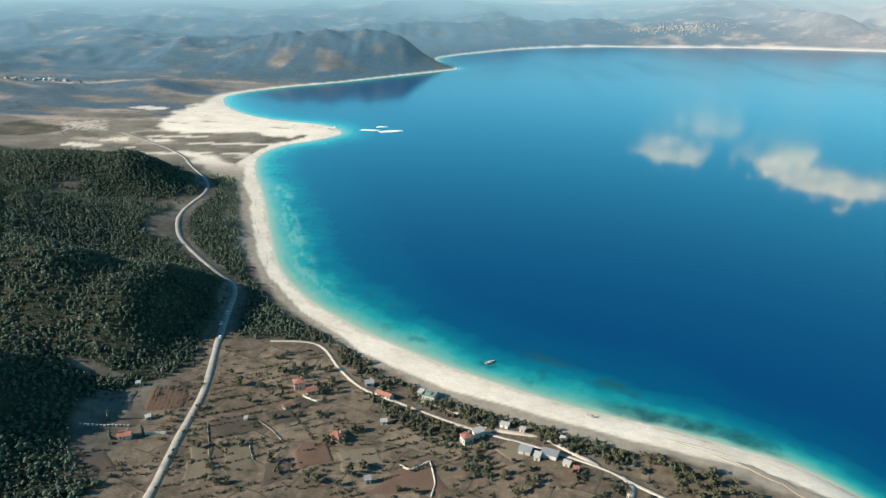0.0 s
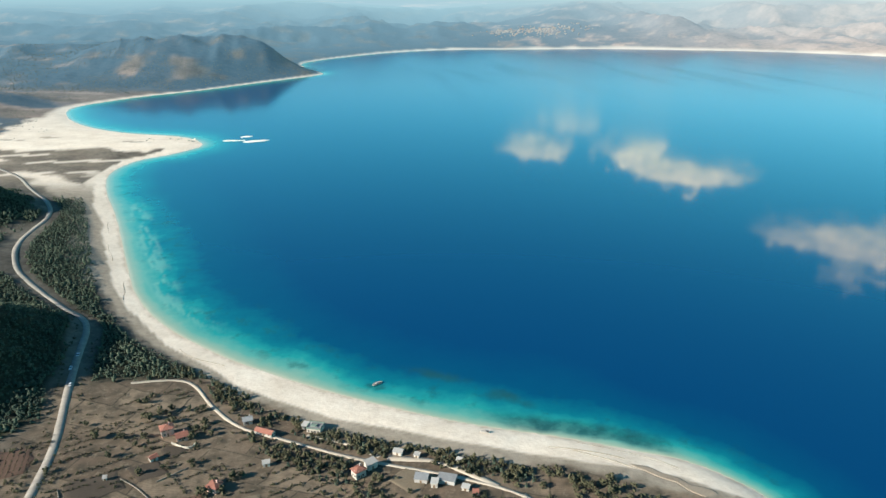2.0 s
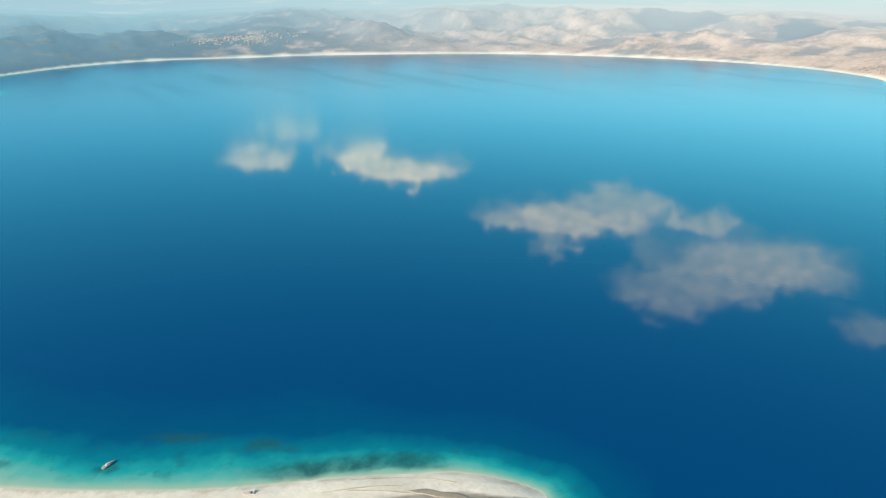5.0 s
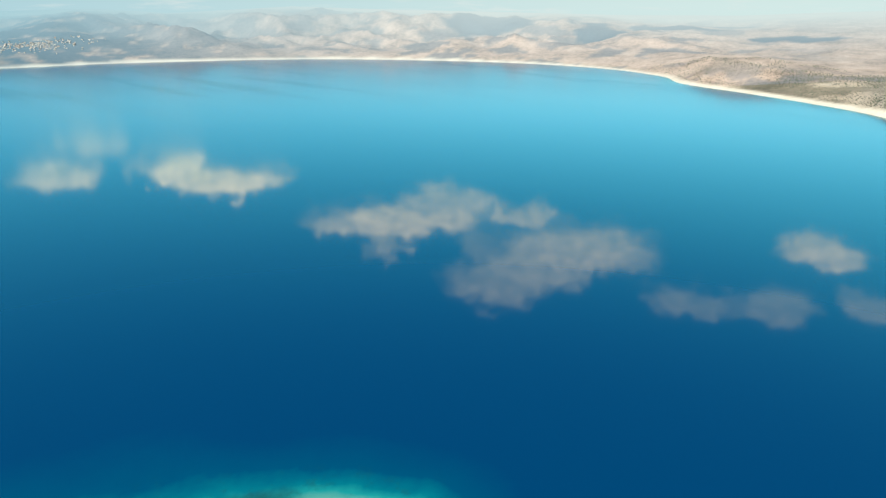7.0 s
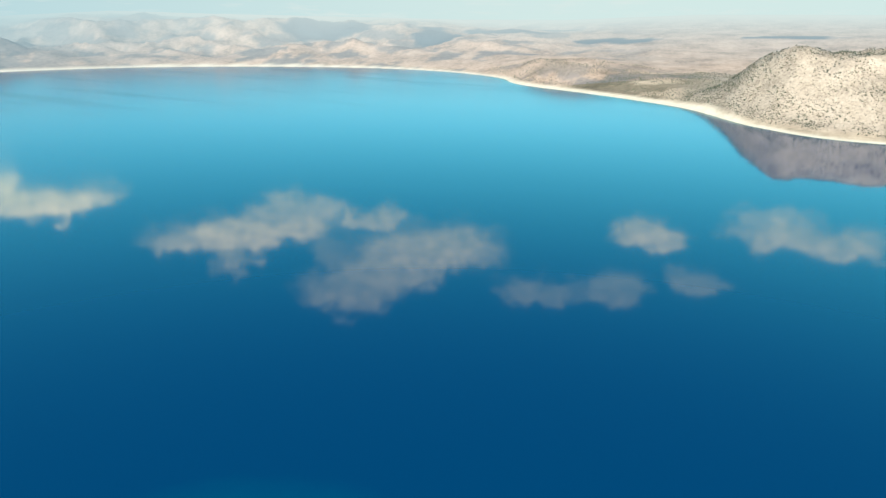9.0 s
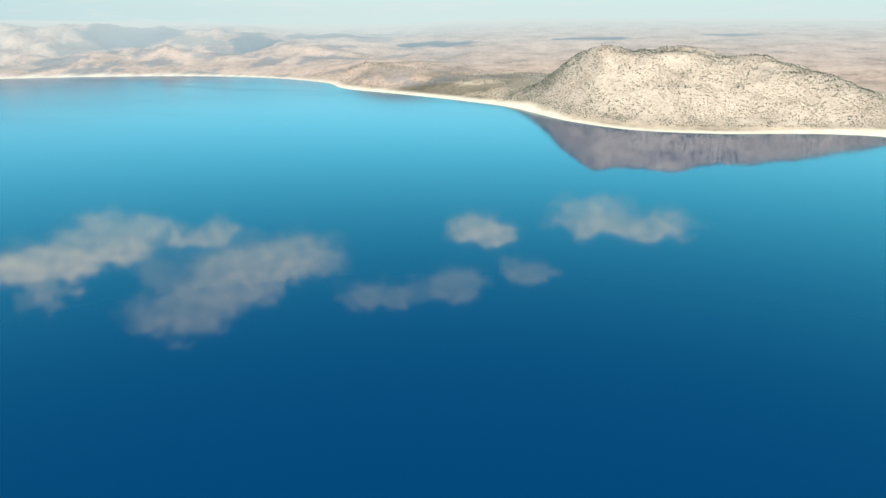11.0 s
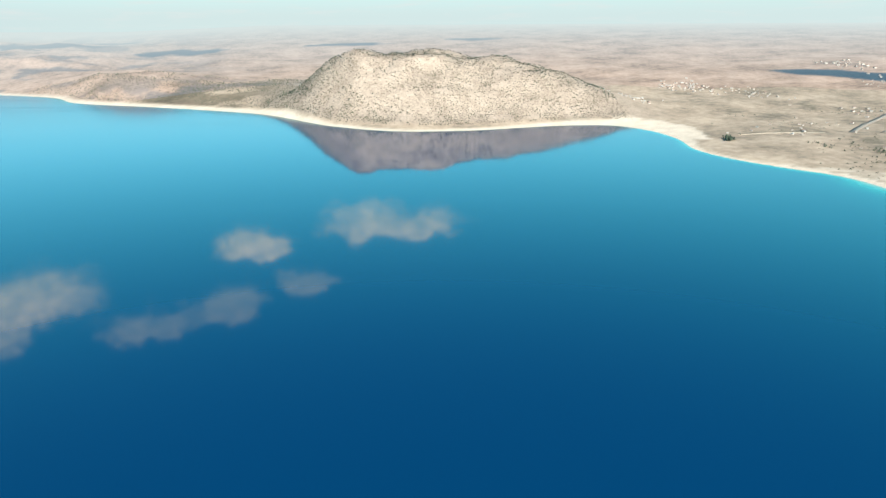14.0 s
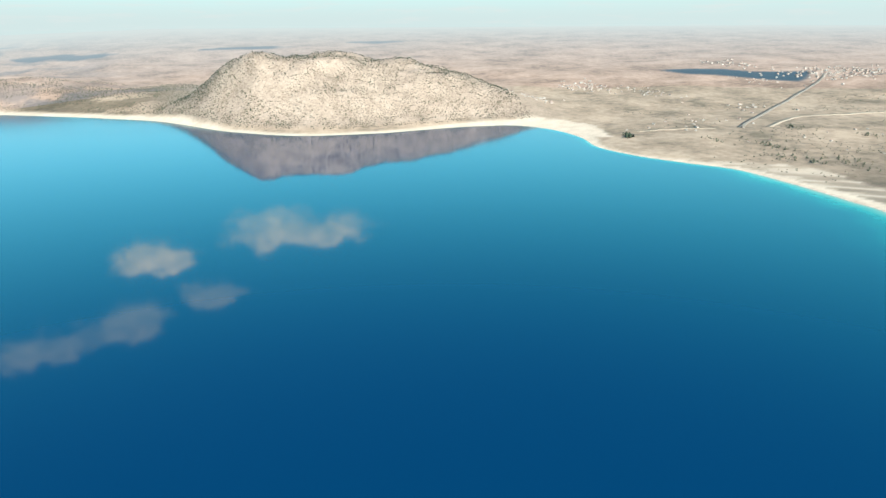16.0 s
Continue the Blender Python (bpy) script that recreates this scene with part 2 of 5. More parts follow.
# ---- materials ----
def material(name, rough=0.9, spec=0.2):
    mat = bpy.data.materials.new(name)
    mat.use_nodes = True
    n, m = nodes_of(mat.node_tree)
    surface = mat.node_tree.nodes["Principled BSDF"]
    surface.inputs["Roughness"].default_value = rough
    surface.inputs["Specular IOR Level"].default_value = spec
    return mat, n, m, surface


blend = blend_colours


def ramp(n, fac, stops):
    node = n("ShaderNodeValToRGB", {0: fac})
    keys = node.color_ramp.elements
    while len(keys) < len(stops):
        keys.new(0.5)
    for key, (at, colour) in zip(keys, stops):
        key.position, key.color = at, (*colour, 1.0)
    return node.outputs[0]


def grain(n, size, detail=4.0, rough=0.6, vector=None):
    """Noise with lumps of about that many metres."""
    vector = vector or n("ShaderNodeNewGeometry").outputs["Position"]
    return n("ShaderNodeTexNoise", {"Vector": vector, "Scale": 1.0 / size, "Detail": detail, "Roughness": rough}).outputs["Fac"]


def plain(name, colour, rough=0.85, vary=0.25, size=1.5, spec=0.2, bump=0.0):
    """A weathered surface: one colour with lighter and darker stains at two scales, and a tint per object."""
    mat, n, m, surface = material(name, rough, spec)
    dark, light = [c * (1 - vary) for c in colour], [min(1, c * (1 + vary)) for c in colour]
    stain = m("MULTIPLY_ADD", grain(n, size * 4, 2), 0.5, m("MULTIPLY", grain(n, size * 0.4, 4), 0.5))
    tint = n("ShaderNodeObjectInfo").outputs["Random"]
    tone = m("ADD", m("MULTIPLY_ADD", stain, 2.2, -0.75), m("MULTIPLY_ADD", tint, 0.5, -0.1), clamp=True)
    mat.node_tree.links.new(blend(n, tone, dark, light), surface.inputs["Base Color"])
    if bump:
        lift = n("ShaderNodeBump", {"Height": grain(n, size * 0.5), "Strength": bump, "Distance": 0.2})
        mat.node_tree.links.new(lift.outputs[0], surface.inputs["Normal"])
    return mat


def attribute(n, name):
    return n("ShaderNodeAttribute", attribute_name=name).outputs["Fac"]


def add_painted_haze(mat, n, m, surface):
    """Haze painted as emission on the distant backdrop: bluish first, sky-pale at its edge."""
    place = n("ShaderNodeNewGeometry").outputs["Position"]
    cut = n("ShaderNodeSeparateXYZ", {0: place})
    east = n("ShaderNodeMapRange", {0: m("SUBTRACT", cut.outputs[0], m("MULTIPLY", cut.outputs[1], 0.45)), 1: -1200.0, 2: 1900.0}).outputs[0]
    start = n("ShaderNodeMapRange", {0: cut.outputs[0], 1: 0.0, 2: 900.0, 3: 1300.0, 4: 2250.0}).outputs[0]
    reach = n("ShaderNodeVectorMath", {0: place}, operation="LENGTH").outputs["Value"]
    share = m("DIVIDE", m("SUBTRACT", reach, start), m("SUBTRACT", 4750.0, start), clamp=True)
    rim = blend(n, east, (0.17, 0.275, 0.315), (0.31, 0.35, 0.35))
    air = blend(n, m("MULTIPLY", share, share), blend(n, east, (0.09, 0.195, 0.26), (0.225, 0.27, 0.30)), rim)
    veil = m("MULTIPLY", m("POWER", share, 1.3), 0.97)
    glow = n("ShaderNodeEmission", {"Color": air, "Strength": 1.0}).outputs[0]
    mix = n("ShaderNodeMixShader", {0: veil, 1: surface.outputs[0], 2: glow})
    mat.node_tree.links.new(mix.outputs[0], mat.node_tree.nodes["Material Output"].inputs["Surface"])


def ground_material(name, far):
    mat, n, m, surface = material(name, 0.95, 0.1)
    place = n("ShaderNodeNewGeometry").outputs["Position"]
    soil_tone = m("MULTIPLY_ADD", grain(n, 45, 5), 0.6, m("MULTIPLY", grain(n, 6, 5), 0.4))
    soil = ramp(n, soil_tone, [(0.34, (0.048, 0.044, 0.036)), (0.5, (0.098, 0.087, 0.07)), (0.66, (0.17, 0.15, 0.12))])
    # parcels of land with darker hedged edges
    bend = n("ShaderNodeVectorMath", {0: n("ShaderNodeTexNoise", {"Vector": place, "Scale": 0.03}).outputs["Color"], 1: (14, 14, 0)}, operation="MULTIPLY_ADD")
    bend.inputs[2].default_value = (0, 0, 0)
    moved = n("ShaderNodeVectorMath", {0: place, 1: bend.outputs[0]}, operation="ADD").outputs[0]
    turned = n("ShaderNodeMapping", {"Vector": moved, "Rotation": (0, 0, radians(24)), "Scale": (1 / 42, 1 / 42, 0)}).outputs[0]
    parcel = n("ShaderNodeTexBrick", {"Vector": turned, "Color1": (0.108, 0.078, 0.055, 1), "Color2": (0.205, 0.158, 0.11, 1), "Mortar": (0.055, 0.046, 0.034, 1),
                                     "Scale": 1.0, "Mortar Size": 0.02, "Mortar Smooth": 0.9, "Bias": 0.0, "Brick Width": 1.0, "Row Height": 0.55})
    furrow = n("ShaderNodeTexWave", {"Vector": turned, "Scale": 9.0, "Distortion": 2.0}, bands_direction="Y").outputs["Fac"]
    field = blend(n, m("MULTIPLY", furrow, 0.25), parcel.outputs["Color"], (0.075, 0.056, 0.04))
    field = blend(n, m("MULTIPLY_ADD", grain(n, 9, 5), 3.2, -1.25, clamp=True), field, (0.055, 0.047, 0.034))
    field = blend(n, m("MULTIPLY_ADD", grain(n, 3.5, 5, 0.7), 4.0, -2.1, clamp=True), field, (0.20, 0.162, 0.115))
    colour = blend(n, attribute(n, "field"), soil, field)
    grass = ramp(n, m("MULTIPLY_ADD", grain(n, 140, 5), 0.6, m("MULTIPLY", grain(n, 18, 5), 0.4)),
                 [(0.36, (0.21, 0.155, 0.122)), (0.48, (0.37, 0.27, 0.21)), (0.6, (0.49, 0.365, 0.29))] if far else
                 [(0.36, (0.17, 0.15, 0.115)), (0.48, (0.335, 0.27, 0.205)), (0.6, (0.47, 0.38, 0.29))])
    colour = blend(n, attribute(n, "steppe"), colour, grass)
    # near floor very dark, far floor tinted blue for the painted cloud shadows
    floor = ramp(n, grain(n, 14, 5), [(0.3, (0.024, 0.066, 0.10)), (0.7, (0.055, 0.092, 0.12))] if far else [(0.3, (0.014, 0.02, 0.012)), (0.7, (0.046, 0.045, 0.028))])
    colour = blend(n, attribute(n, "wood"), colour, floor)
    rock = ramp(n, m("MULTIPLY_ADD", grain(n, 60, 6), 0.4, m("MULTIPLY", grain(n, 6, 6, 0.75), 0.6)),
                [(0.38, (0.18, 0.152, 0.122)), (0.47, (0.295, 0.245, 0.198)), (0.62, (0.42, 0.355, 0.292))])
    colour = blend(n, attribute(n, "rock"), colour, rock)
    pale = ramp(n, m("MULTIPLY_ADD", grain(n, 38, 5), 0.55, m("MULTIPLY", grain(n, 5, 6, 0.7), 0.45)),
                [(0.34, (0.53, 0.445, 0.35)), (0.5, (0.635, 0.55, 0.445)), (0.64, (0.71, 0.63, 0.52))])
    grey = ramp(n, grain(n, 7, 5), [(0.3, (0.22, 0.185, 0.14)), (0.7, (0.32, 0.275, 0.215))])
    sand = blend(n, attribute(n, "dull"), pale, grey)
    colour = blend(n, attribute(n, "sand"), colour, sand)
    colour = blend(n, attribute(n, "wet"), colour, (0.33, 0.275, 0.20))
    mat.node_tree.links.new(colour, surface.inputs["Base Color"])
    rise = n("ShaderNodeBump", {"Height": m("ADD", grain(n, 2.5, 5), m("MULTIPLY", grain(n, 22, 5), 4.0)), "Strength": 0.35, "Distance": 0.6})
    mat.node_tree.links.new(rise.outputs[0], surface.inputs["Normal"])
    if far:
        add_painted_haze(mat, n, m, surface)
    return mat


def water_material():
    mat, n, m, surface = material("lake_water", 0.05, 0.5)
    surface.inputs["IOR"].default_value = 1.33
    place = n("ShaderNodeNewGeometry").outputs["Position"]
    off = m("MULTIPLY", attribute(n, "offshore"), 1.0)
    wobble = m("MULTIPLY_ADD", grain(n, 55, 4), 54.0, -27.0)
    streak = m("MULTIPLY_ADD", grain(n, 12, 4), 26.0, -13.0)
    reach = n("ShaderNodeMapRange", {0: off, 1: 0.0, 2: 40.0}).outputs[0]
    deep = m("ADD", off, m("MULTIPLY", m("ADD", wobble, streak), reach))
    colour = ramp(n, m("DIVIDE", deep, 160.0), [
        (0.0, (0.42, 0.41, 0.31)), (0.025, (0.22, 0.32, 0.245)), (0.08, (0.085, 0.285, 0.24)), (0.16, (0.012, 0.225, 0.22)),
        (0.27, (0.002, 0.125, 0.165)), (0.48, (0.0, 0.055, 0.120)), (1.0, (0.0, 0.036, 0.106))])
    colour = blend(n, m("MULTIPLY", attribute(n, "shoal"), 0.4), colour, (0.20, 0.37, 0.30))
    # weed beds on the shelf, and patches of sand between them
    weed = n("ShaderNodeMapRange", {0: grain(n, 20, 5, 0.65), 1: 0.55, 2: 0.66}).outputs[0]
    shelf = m("MULTIPLY", n("ShaderNodeMapRange", {0: off, 1: 8.0, 2: 22.0}).outputs[0], n("ShaderNodeMapRange", {0: off, 1: 90.0, 2: 50.0}).outputs[0])
    colour = blend(n, m("MULTIPLY", m("MULTIPLY", weed, shelf), 0.42), colour, (0.012, 0.072, 0.07))
    fine = n("ShaderNodeMapRange", {0: grain(n, 12, 5, 0.6), 1: 0.4, 2: 0.62, 3: 0.55, 4: 0.9}).outputs[0]
    colour = blend(n, m("MULTIPLY", attribute(n, "weed"), fine), colour, (0.010, 0.062, 0.066))
    mat.node_tree.links.new(colour, surface.inputs["Base Color"])
    # calm water with long patches ruffled by the wind, more of them far out
    drawn = n("ShaderNodeMapping", {"Vector": place, "Rotation": (0, 0, radians(-35)), "Scale": (1.0, 0.12, 1.0)}).outputs[0]
    ruffled = n("ShaderNodeMapRange", {0: grain(n, 130, 4, 0.6, drawn), 1: 0.5, 2: 0.64}, interpolation_type="SMOOTHSTEP").outputs[0]
    far_off = n("ShaderNodeMapRange", {0: n("ShaderNodeVectorMath", {0: place}, operation="LENGTH").outputs["Value"], 1: 1100.0, 2: 2300.0, 3: 0.06, 4: 1.0}).outputs[0]
    rough = m("ADD", m("MULTIPLY", m("MULTIPLY", ruffled, far_off), 0.03), m("MULTIPLY_ADD", far_off, 0.14, 0.03))
    mat.node_tree.links.new(rough, surface.inputs["Roughness"])
    return mat


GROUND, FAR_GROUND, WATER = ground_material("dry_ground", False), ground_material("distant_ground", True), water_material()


def foliage(name, dark, light):
    mat, n, m, surface = material(name, 0.8, 0.15)
    island = n("ShaderNodeNewGeometry").outputs["Random Per Island"]
    tone = m("ADD", m("MULTIPLY", island, 0.55), m("MULTIPLY", n("ShaderNodeObjectInfo").outputs["Random"], 0.2))
    tone = m("ADD", tone, m("MULTIPLY_ADD", grain(n, 40, 3), 1.2, -0.45), clamp=True)
    mat.node_tree.links.new(blend(n, tone, dark, light), surface.inputs["Base Color"])
    return mat


PINE = foliage("pine_needles", (0.020, 0.038, 0.032), (0.082, 0.102, 0.066))
OLIVE = foliage("scrub_leaves", (0.024, 0.028, 0.016), (0.088, 0.082, 0.046))
# paler than the dry scrub: haze is put into the leaf colour
HAZED_SCRUB = foliage("hazed_scrub", (0.075, 0.088, 0.066), (0.15, 0.15, 0.11))
SCRUB = foliage("dry_scrub", (0.030, 0.045, 0.034), (0.082, 0.092, 0.066))
BARK = plain("bark", (0.10, 0.075, 0.055), 0.95)
ROAD = plain("dusty_road", (0.27, 0.25, 0.215), 0.9, 0.3, 1.0)
TRACK = plain("gravel_track", (0.36, 0.31, 0.245), 0.95, 0.2, 3.0)


# ---- ground and water ----
def link_mesh(name, verts, faces, mats, index=None, smooth=True):
    me = bpy.data.meshes.new(name)
    verts, faces = np.asarray(verts, np.float32), np.asarray(faces, np.int32)
    me.vertices.add(len(verts))
    me.vertices.foreach_set("co", verts.ravel())
    k = faces.shape[1]
    me.loops.add(len(faces) * k)
    me.loops.foreach_set("vertex_index", faces.ravel())
    me.polygons.add(len(faces))
    me.polygons.foreach_set("loop_start", np.arange(len(faces), dtype=np.int32) * k)
    if smooth:
        me.polygons.foreach_set("use_smooth", np.ones(len(faces), bool))
    for mat in mats:
        me.materials.append(mat)
    if index is not None:
        me.polygons.foreach_set("material_index", np.asarray(index, np.int32))
    me.update(calc_edges=True)
    return me


def set_attribute(me, name, values):
    me.attributes.new(name, "FLOAT", "POINT").data.foreach_set("value", np.asarray(values, np.float32))


turns = np.radians(np.concatenate([np.arange(-62, 148, 0.25), np.arange(148, 298, 6.0)]))
rings = np.concatenate([[0.05, 20, 40, 60, 85, 110], np.exp(np.arange(math.log(150), math.log(4900), 0.0088)), [5200, 6500, 9000]])
tt, rr = np.meshgrid(turns, rings)
gx, gy = (60 + rr * np.sin(tt)).ravel(), (80 + rr * np.cos(tt)).ravel()
shore = shore_distance(gx, gy)
sd, beach = shore
gz = height(gx, gy, shore)
gz = np.where(rr.ravel() < 50, 2.7, gz)
cols = len(turns)
i, j = np.meshgrid(np.arange(len(rings) - 1), np.arange(cols), indexing="ij")
quads = np.stack([i * cols + j, (i + 1) * cols + j, (i + 1) * cols + (j + 1) % cols, i * cols + (j + 1) % cols], -1).reshape(-1, 4)


def kept(mask):
    """The quads of that mask with their vertices renumbered."""
    q = quads[mask]
    used = np.unique(q)
    number = np.zeros(len(gx), np.int64)
    number[used] = np.arange(len(used))
    return used, number[q]


# cloud shadows painted dark on the far hills: bearing, half width in degrees, distance, half depth
CLOUD_SHADOWS = [(59.5, 2.4, 3850, 280), (65.5, 4.4, 4080, 90), (73.6, 3.0, 3720, 120), (51.0, 3.2, 4200, 220), (39.5, 3.8, 4480, 160), (86.3, 2.9, 3750, 90),
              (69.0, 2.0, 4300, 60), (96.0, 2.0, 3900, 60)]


def in_polygon(x, y, corners, soft):
    """1 inside a polygon, 0 outside, fading over that many metres."""
    near, odd = np.full(x.shape, 1e9), np.zeros(x.shape, bool)
    for (ax, ay), (bx, by) in zip(corners, corners[1:] + corners[:1]):
        u = np.clip(((x - ax) * (bx - ax) + (y - ay) * (by - ay)) / ((bx - ax) ** 2 + (by - ay) ** 2), 0, 1)
        near = np.minimum(near, np.hypot(x - ax - u * (bx - ax), y - ay - u * (by - ay)))
        odd ^= ((ay > y) != (by > y)) & (x < (bx - ax) * (y - ay) / (by - ay if by != ay else 1e-9) + ax)
    return step_up(np.where(odd, near, -near), -soft, soft)


# bare sand behind the shore: the fan of the spit, the strip south of it, and two stretches of the eastern shore
SAND_FAN = [(-563, 1600), (-560, 1468), (-521, 1262), (-478, 1214), (-400, 1226), (-340, 1240), (-270, 1215), (-200, 1280), (-330, 1400), (-450, 1520), (-505, 1640)]
SAND_STRIP = [(-430, 1085), (-385, 1040), (-322, 975), (-290, 880), (-268, 830), (-236, 720), (-200, 640), (-170, 640), (-215, 800), (-255, 930), (-300, 1010), (-365, 1075)]
SAND_EAST = [(1629, -300), (1690, -400), (1715, -440), (1660, -525), (1560, -553), (1407, -538), (1440, -480), (1560, -455)]
SAND_SOUTH = [(1180, -535), (1117, -612), (1072, -672), (990, -702), (897, -690), (760, -700), (760, -600), (980, -600)]
CAPE_POOLS = [(-449, 1357, 20, 9), (-509, 1325, 16, 10), (-300, 1287, 24, 6)]
SALT = [(-581, 1100, 34, 22), (-538, 1148, 26, 20), (-636, 1511, 44, 22), (-470, 1165, 20, 8)]
PANS = [(-656, 1196), (-697, 1278), (-637, 1326), (-592, 1224)]
# cloud shadow on the eastern plain, painted in through the wood mask
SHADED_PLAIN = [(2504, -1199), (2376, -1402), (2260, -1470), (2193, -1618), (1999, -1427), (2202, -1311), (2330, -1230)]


# shadow patches painted dark on the northern plain: east, north, half lengths
PLAIN_SHADOWS = [(-770, 1516, 60, 34), (-651, 1764, 100, 42), (-804, 1731, 90, 40), (-818, 1363, 70, 26), (-930, 1480, 80, 30), (-560, 1430, 40, 16), (-1000, 1850, 160, 60)]


def cover_masks(x, y, sd, beach, z):
    """What covers the ground: sand, its dull upper part, woodland floor with painted cloud shadows, fields, bare rock.
    """
    ragged = (fbm(x, y, 30, 60) - 0.5) * 1.0 + (fbm(x, y, 8, 70, 3) - 0.5) * 0.5
    reach = sd / np.maximum(beach, 1) + ragged * 0.34
    fade = np.clip(0.004 * np.hypot(x, y) / np.maximum(beach, 1), 0, 0.45) * step_up(np.hypot(x, y), 1200, 1500)
    sand = step_up(reach, 1.08 + fade, 0.86 - fade)
    dull = step_up(sd / np.maximum(beach, 1) + (fbm(x, y, 40, 62, 3) - 0.5) * 0.3 - np.interp(x, [-150, -50, 60], [0.5, 0.66, 0.6]), 0.0, 0.07) * step_up(y, 1060, 960) * step_up(x, 300, 200)
    streaks = wave(x * 0.35 + y * 0.2, y * 1.6 - x * 0.3, 22, 80)
    warp_x, warp_y = x + (fbm(x, y, 34, 61) - 0.5) * 40, y + (fbm(x, y, 34, 64) - 0.5) * 40
    fan = in_polygon(warp_x, warp_y, SAND_FAN, 7)
    for px, py, half_x, half_y in CAPE_POOLS:
        fan = fan * (1 - 0.75 * step_up(np.hypot((warp_x - px) / half_x, (warp_y - py) / half_y), 1.15, 0.75))
    flats = step_up(np.hypot((x + 400) / 1.2, y - 1160), 150, 80)
    sand = np.maximum.reduce([sand, fan, in_polygon(warp_x, warp_y, SAND_STRIP, 7), 0.9 * flats * step_up(streaks, 0.60, 0.72)])
    for px, py, half_x, half_y in SALT:
        sand = np.maximum(sand, 0.9 * step_up(np.hypot((warp_x - px) / half_x, (warp_y - py) / half_y) + ragged * 0.6, 1.05, 0.8))
    grid = step_up(np.abs(((x * 0.45 + y * 0.9) / 16) % 1 - 0.5), 0.14, 0.2) * step_up(np.abs(((x * 0.9 - y * 0.45) / 30) % 1 - 0.5), 0.06, 0.12)
    sand = np.maximum(sand, 0.5 * in_polygon(x, y, PANS, 3) * grid)
    sand = np.maximum(sand, in_polygon(warp_x, warp_y, SAND_EAST, 6))
    lines = step_up(wave((x + y) * 0.25, (y - x) * 1.1, 16, 84), 0.25, 0.6)
    sand = np.maximum(sand, in_polygon(warp_x, warp_y, SAND_SOUTH, 6) * (0.25 + 0.5 * lines))
    wood = forest_mask(x, y, sd)
    r = np.hypot(x - 60, y - 80)
    field = step_up(x, -195, -165) * step_up(y, 480, 450) * step_up(r, 900, 700)
    rock = step_up(x, 1450, 1580) * step_up(y, 560, 380) * step_up(y, -620, -420) * step_up(z, 5, 14) * step_up(r, 2700, 2300)
    steppe = np.maximum(step_up(x, 700, 1200), step_up(r, 2500, 2900) * step_up(np.degrees(np.arctan2(x - 60, y - 80)), 10, 34))
    turn = np.degrees(np.arctan2(x - 60, y - 80))
    steppe = np.maximum(steppe, (0.2 + 0.5 * step_up(wave(x * 0.4, y * 1.5, 55, 83), 0.5, 0.75)) * step_up(y, 980, 1120) * step_up(x, -280, -360))
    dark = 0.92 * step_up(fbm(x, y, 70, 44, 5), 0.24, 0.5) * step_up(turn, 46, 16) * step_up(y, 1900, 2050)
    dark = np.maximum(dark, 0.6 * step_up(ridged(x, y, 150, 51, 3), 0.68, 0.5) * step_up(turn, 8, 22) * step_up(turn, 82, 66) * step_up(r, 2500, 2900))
    # painted cloud shadows join the wood cover
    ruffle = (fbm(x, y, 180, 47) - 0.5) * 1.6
    for bearing_of, spread, reach_of, deep in CLOUD_SHADOWS:
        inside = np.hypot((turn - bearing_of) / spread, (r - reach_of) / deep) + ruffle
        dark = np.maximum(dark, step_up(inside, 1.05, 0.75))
    for px, py, half_x, half_y in PLAIN_SHADOWS:
        wood = np.maximum(wood, 0.9 * step_up(np.hypot((x - px) / half_x, (y - py) / half_y) + ruffle * 0.5, 1.1, 0.7))
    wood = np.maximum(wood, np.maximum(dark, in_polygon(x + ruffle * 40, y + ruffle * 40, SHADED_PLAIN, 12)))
    wood = np.maximum(wood, 0.75 * step_up(fbm(x * 0.6, y * 1.3, 90, 49, 5), 0.45, 0.58) * step_up(y, 1050, 1150) * step_up(x, -500, -600))
    wood = np.maximum(wood, 0.6 * step_up(fbm(x, y, 80, 97), 0.36, 0.55) * step_up(x, 1640, 1720) * step_up(y, 240, 330) * step_up(y, 1400, 1000) * step_up(r, 2700, 2300) * step_up(sd, 25, 50))
    wet = 0.55 * step_up(sd + (fbm(x, y, 9, 66, 3) - 0.5) * 9, 2.2, 0.2) * step_up(np.hypot(x, y), 1500, 1000)
    return sand, dull, wood, field, rock, steppe, wet


MAIN_ROAD = [(-146, 225), (-148, 282), (-149, 304), (-151, 336), (-152, 366), (-155, 395), (-161, 431), (-169, 483), (-181, 553), (-209, 589), (-249, 640), (-273, 678), (-295, 747), (-300, 799), (-300, 850), (-315, 899), (-367, 995), (-423, 1085), (-560, 1210)]
ROAD_LINE = smooth_loop(MAIN_ROAD, closed=False, step=6.0)


def west_of_road(x, y):
    return np.interp(y, ROAD_LINE[:, 1], ROAD_LINE[:, 0]) - x


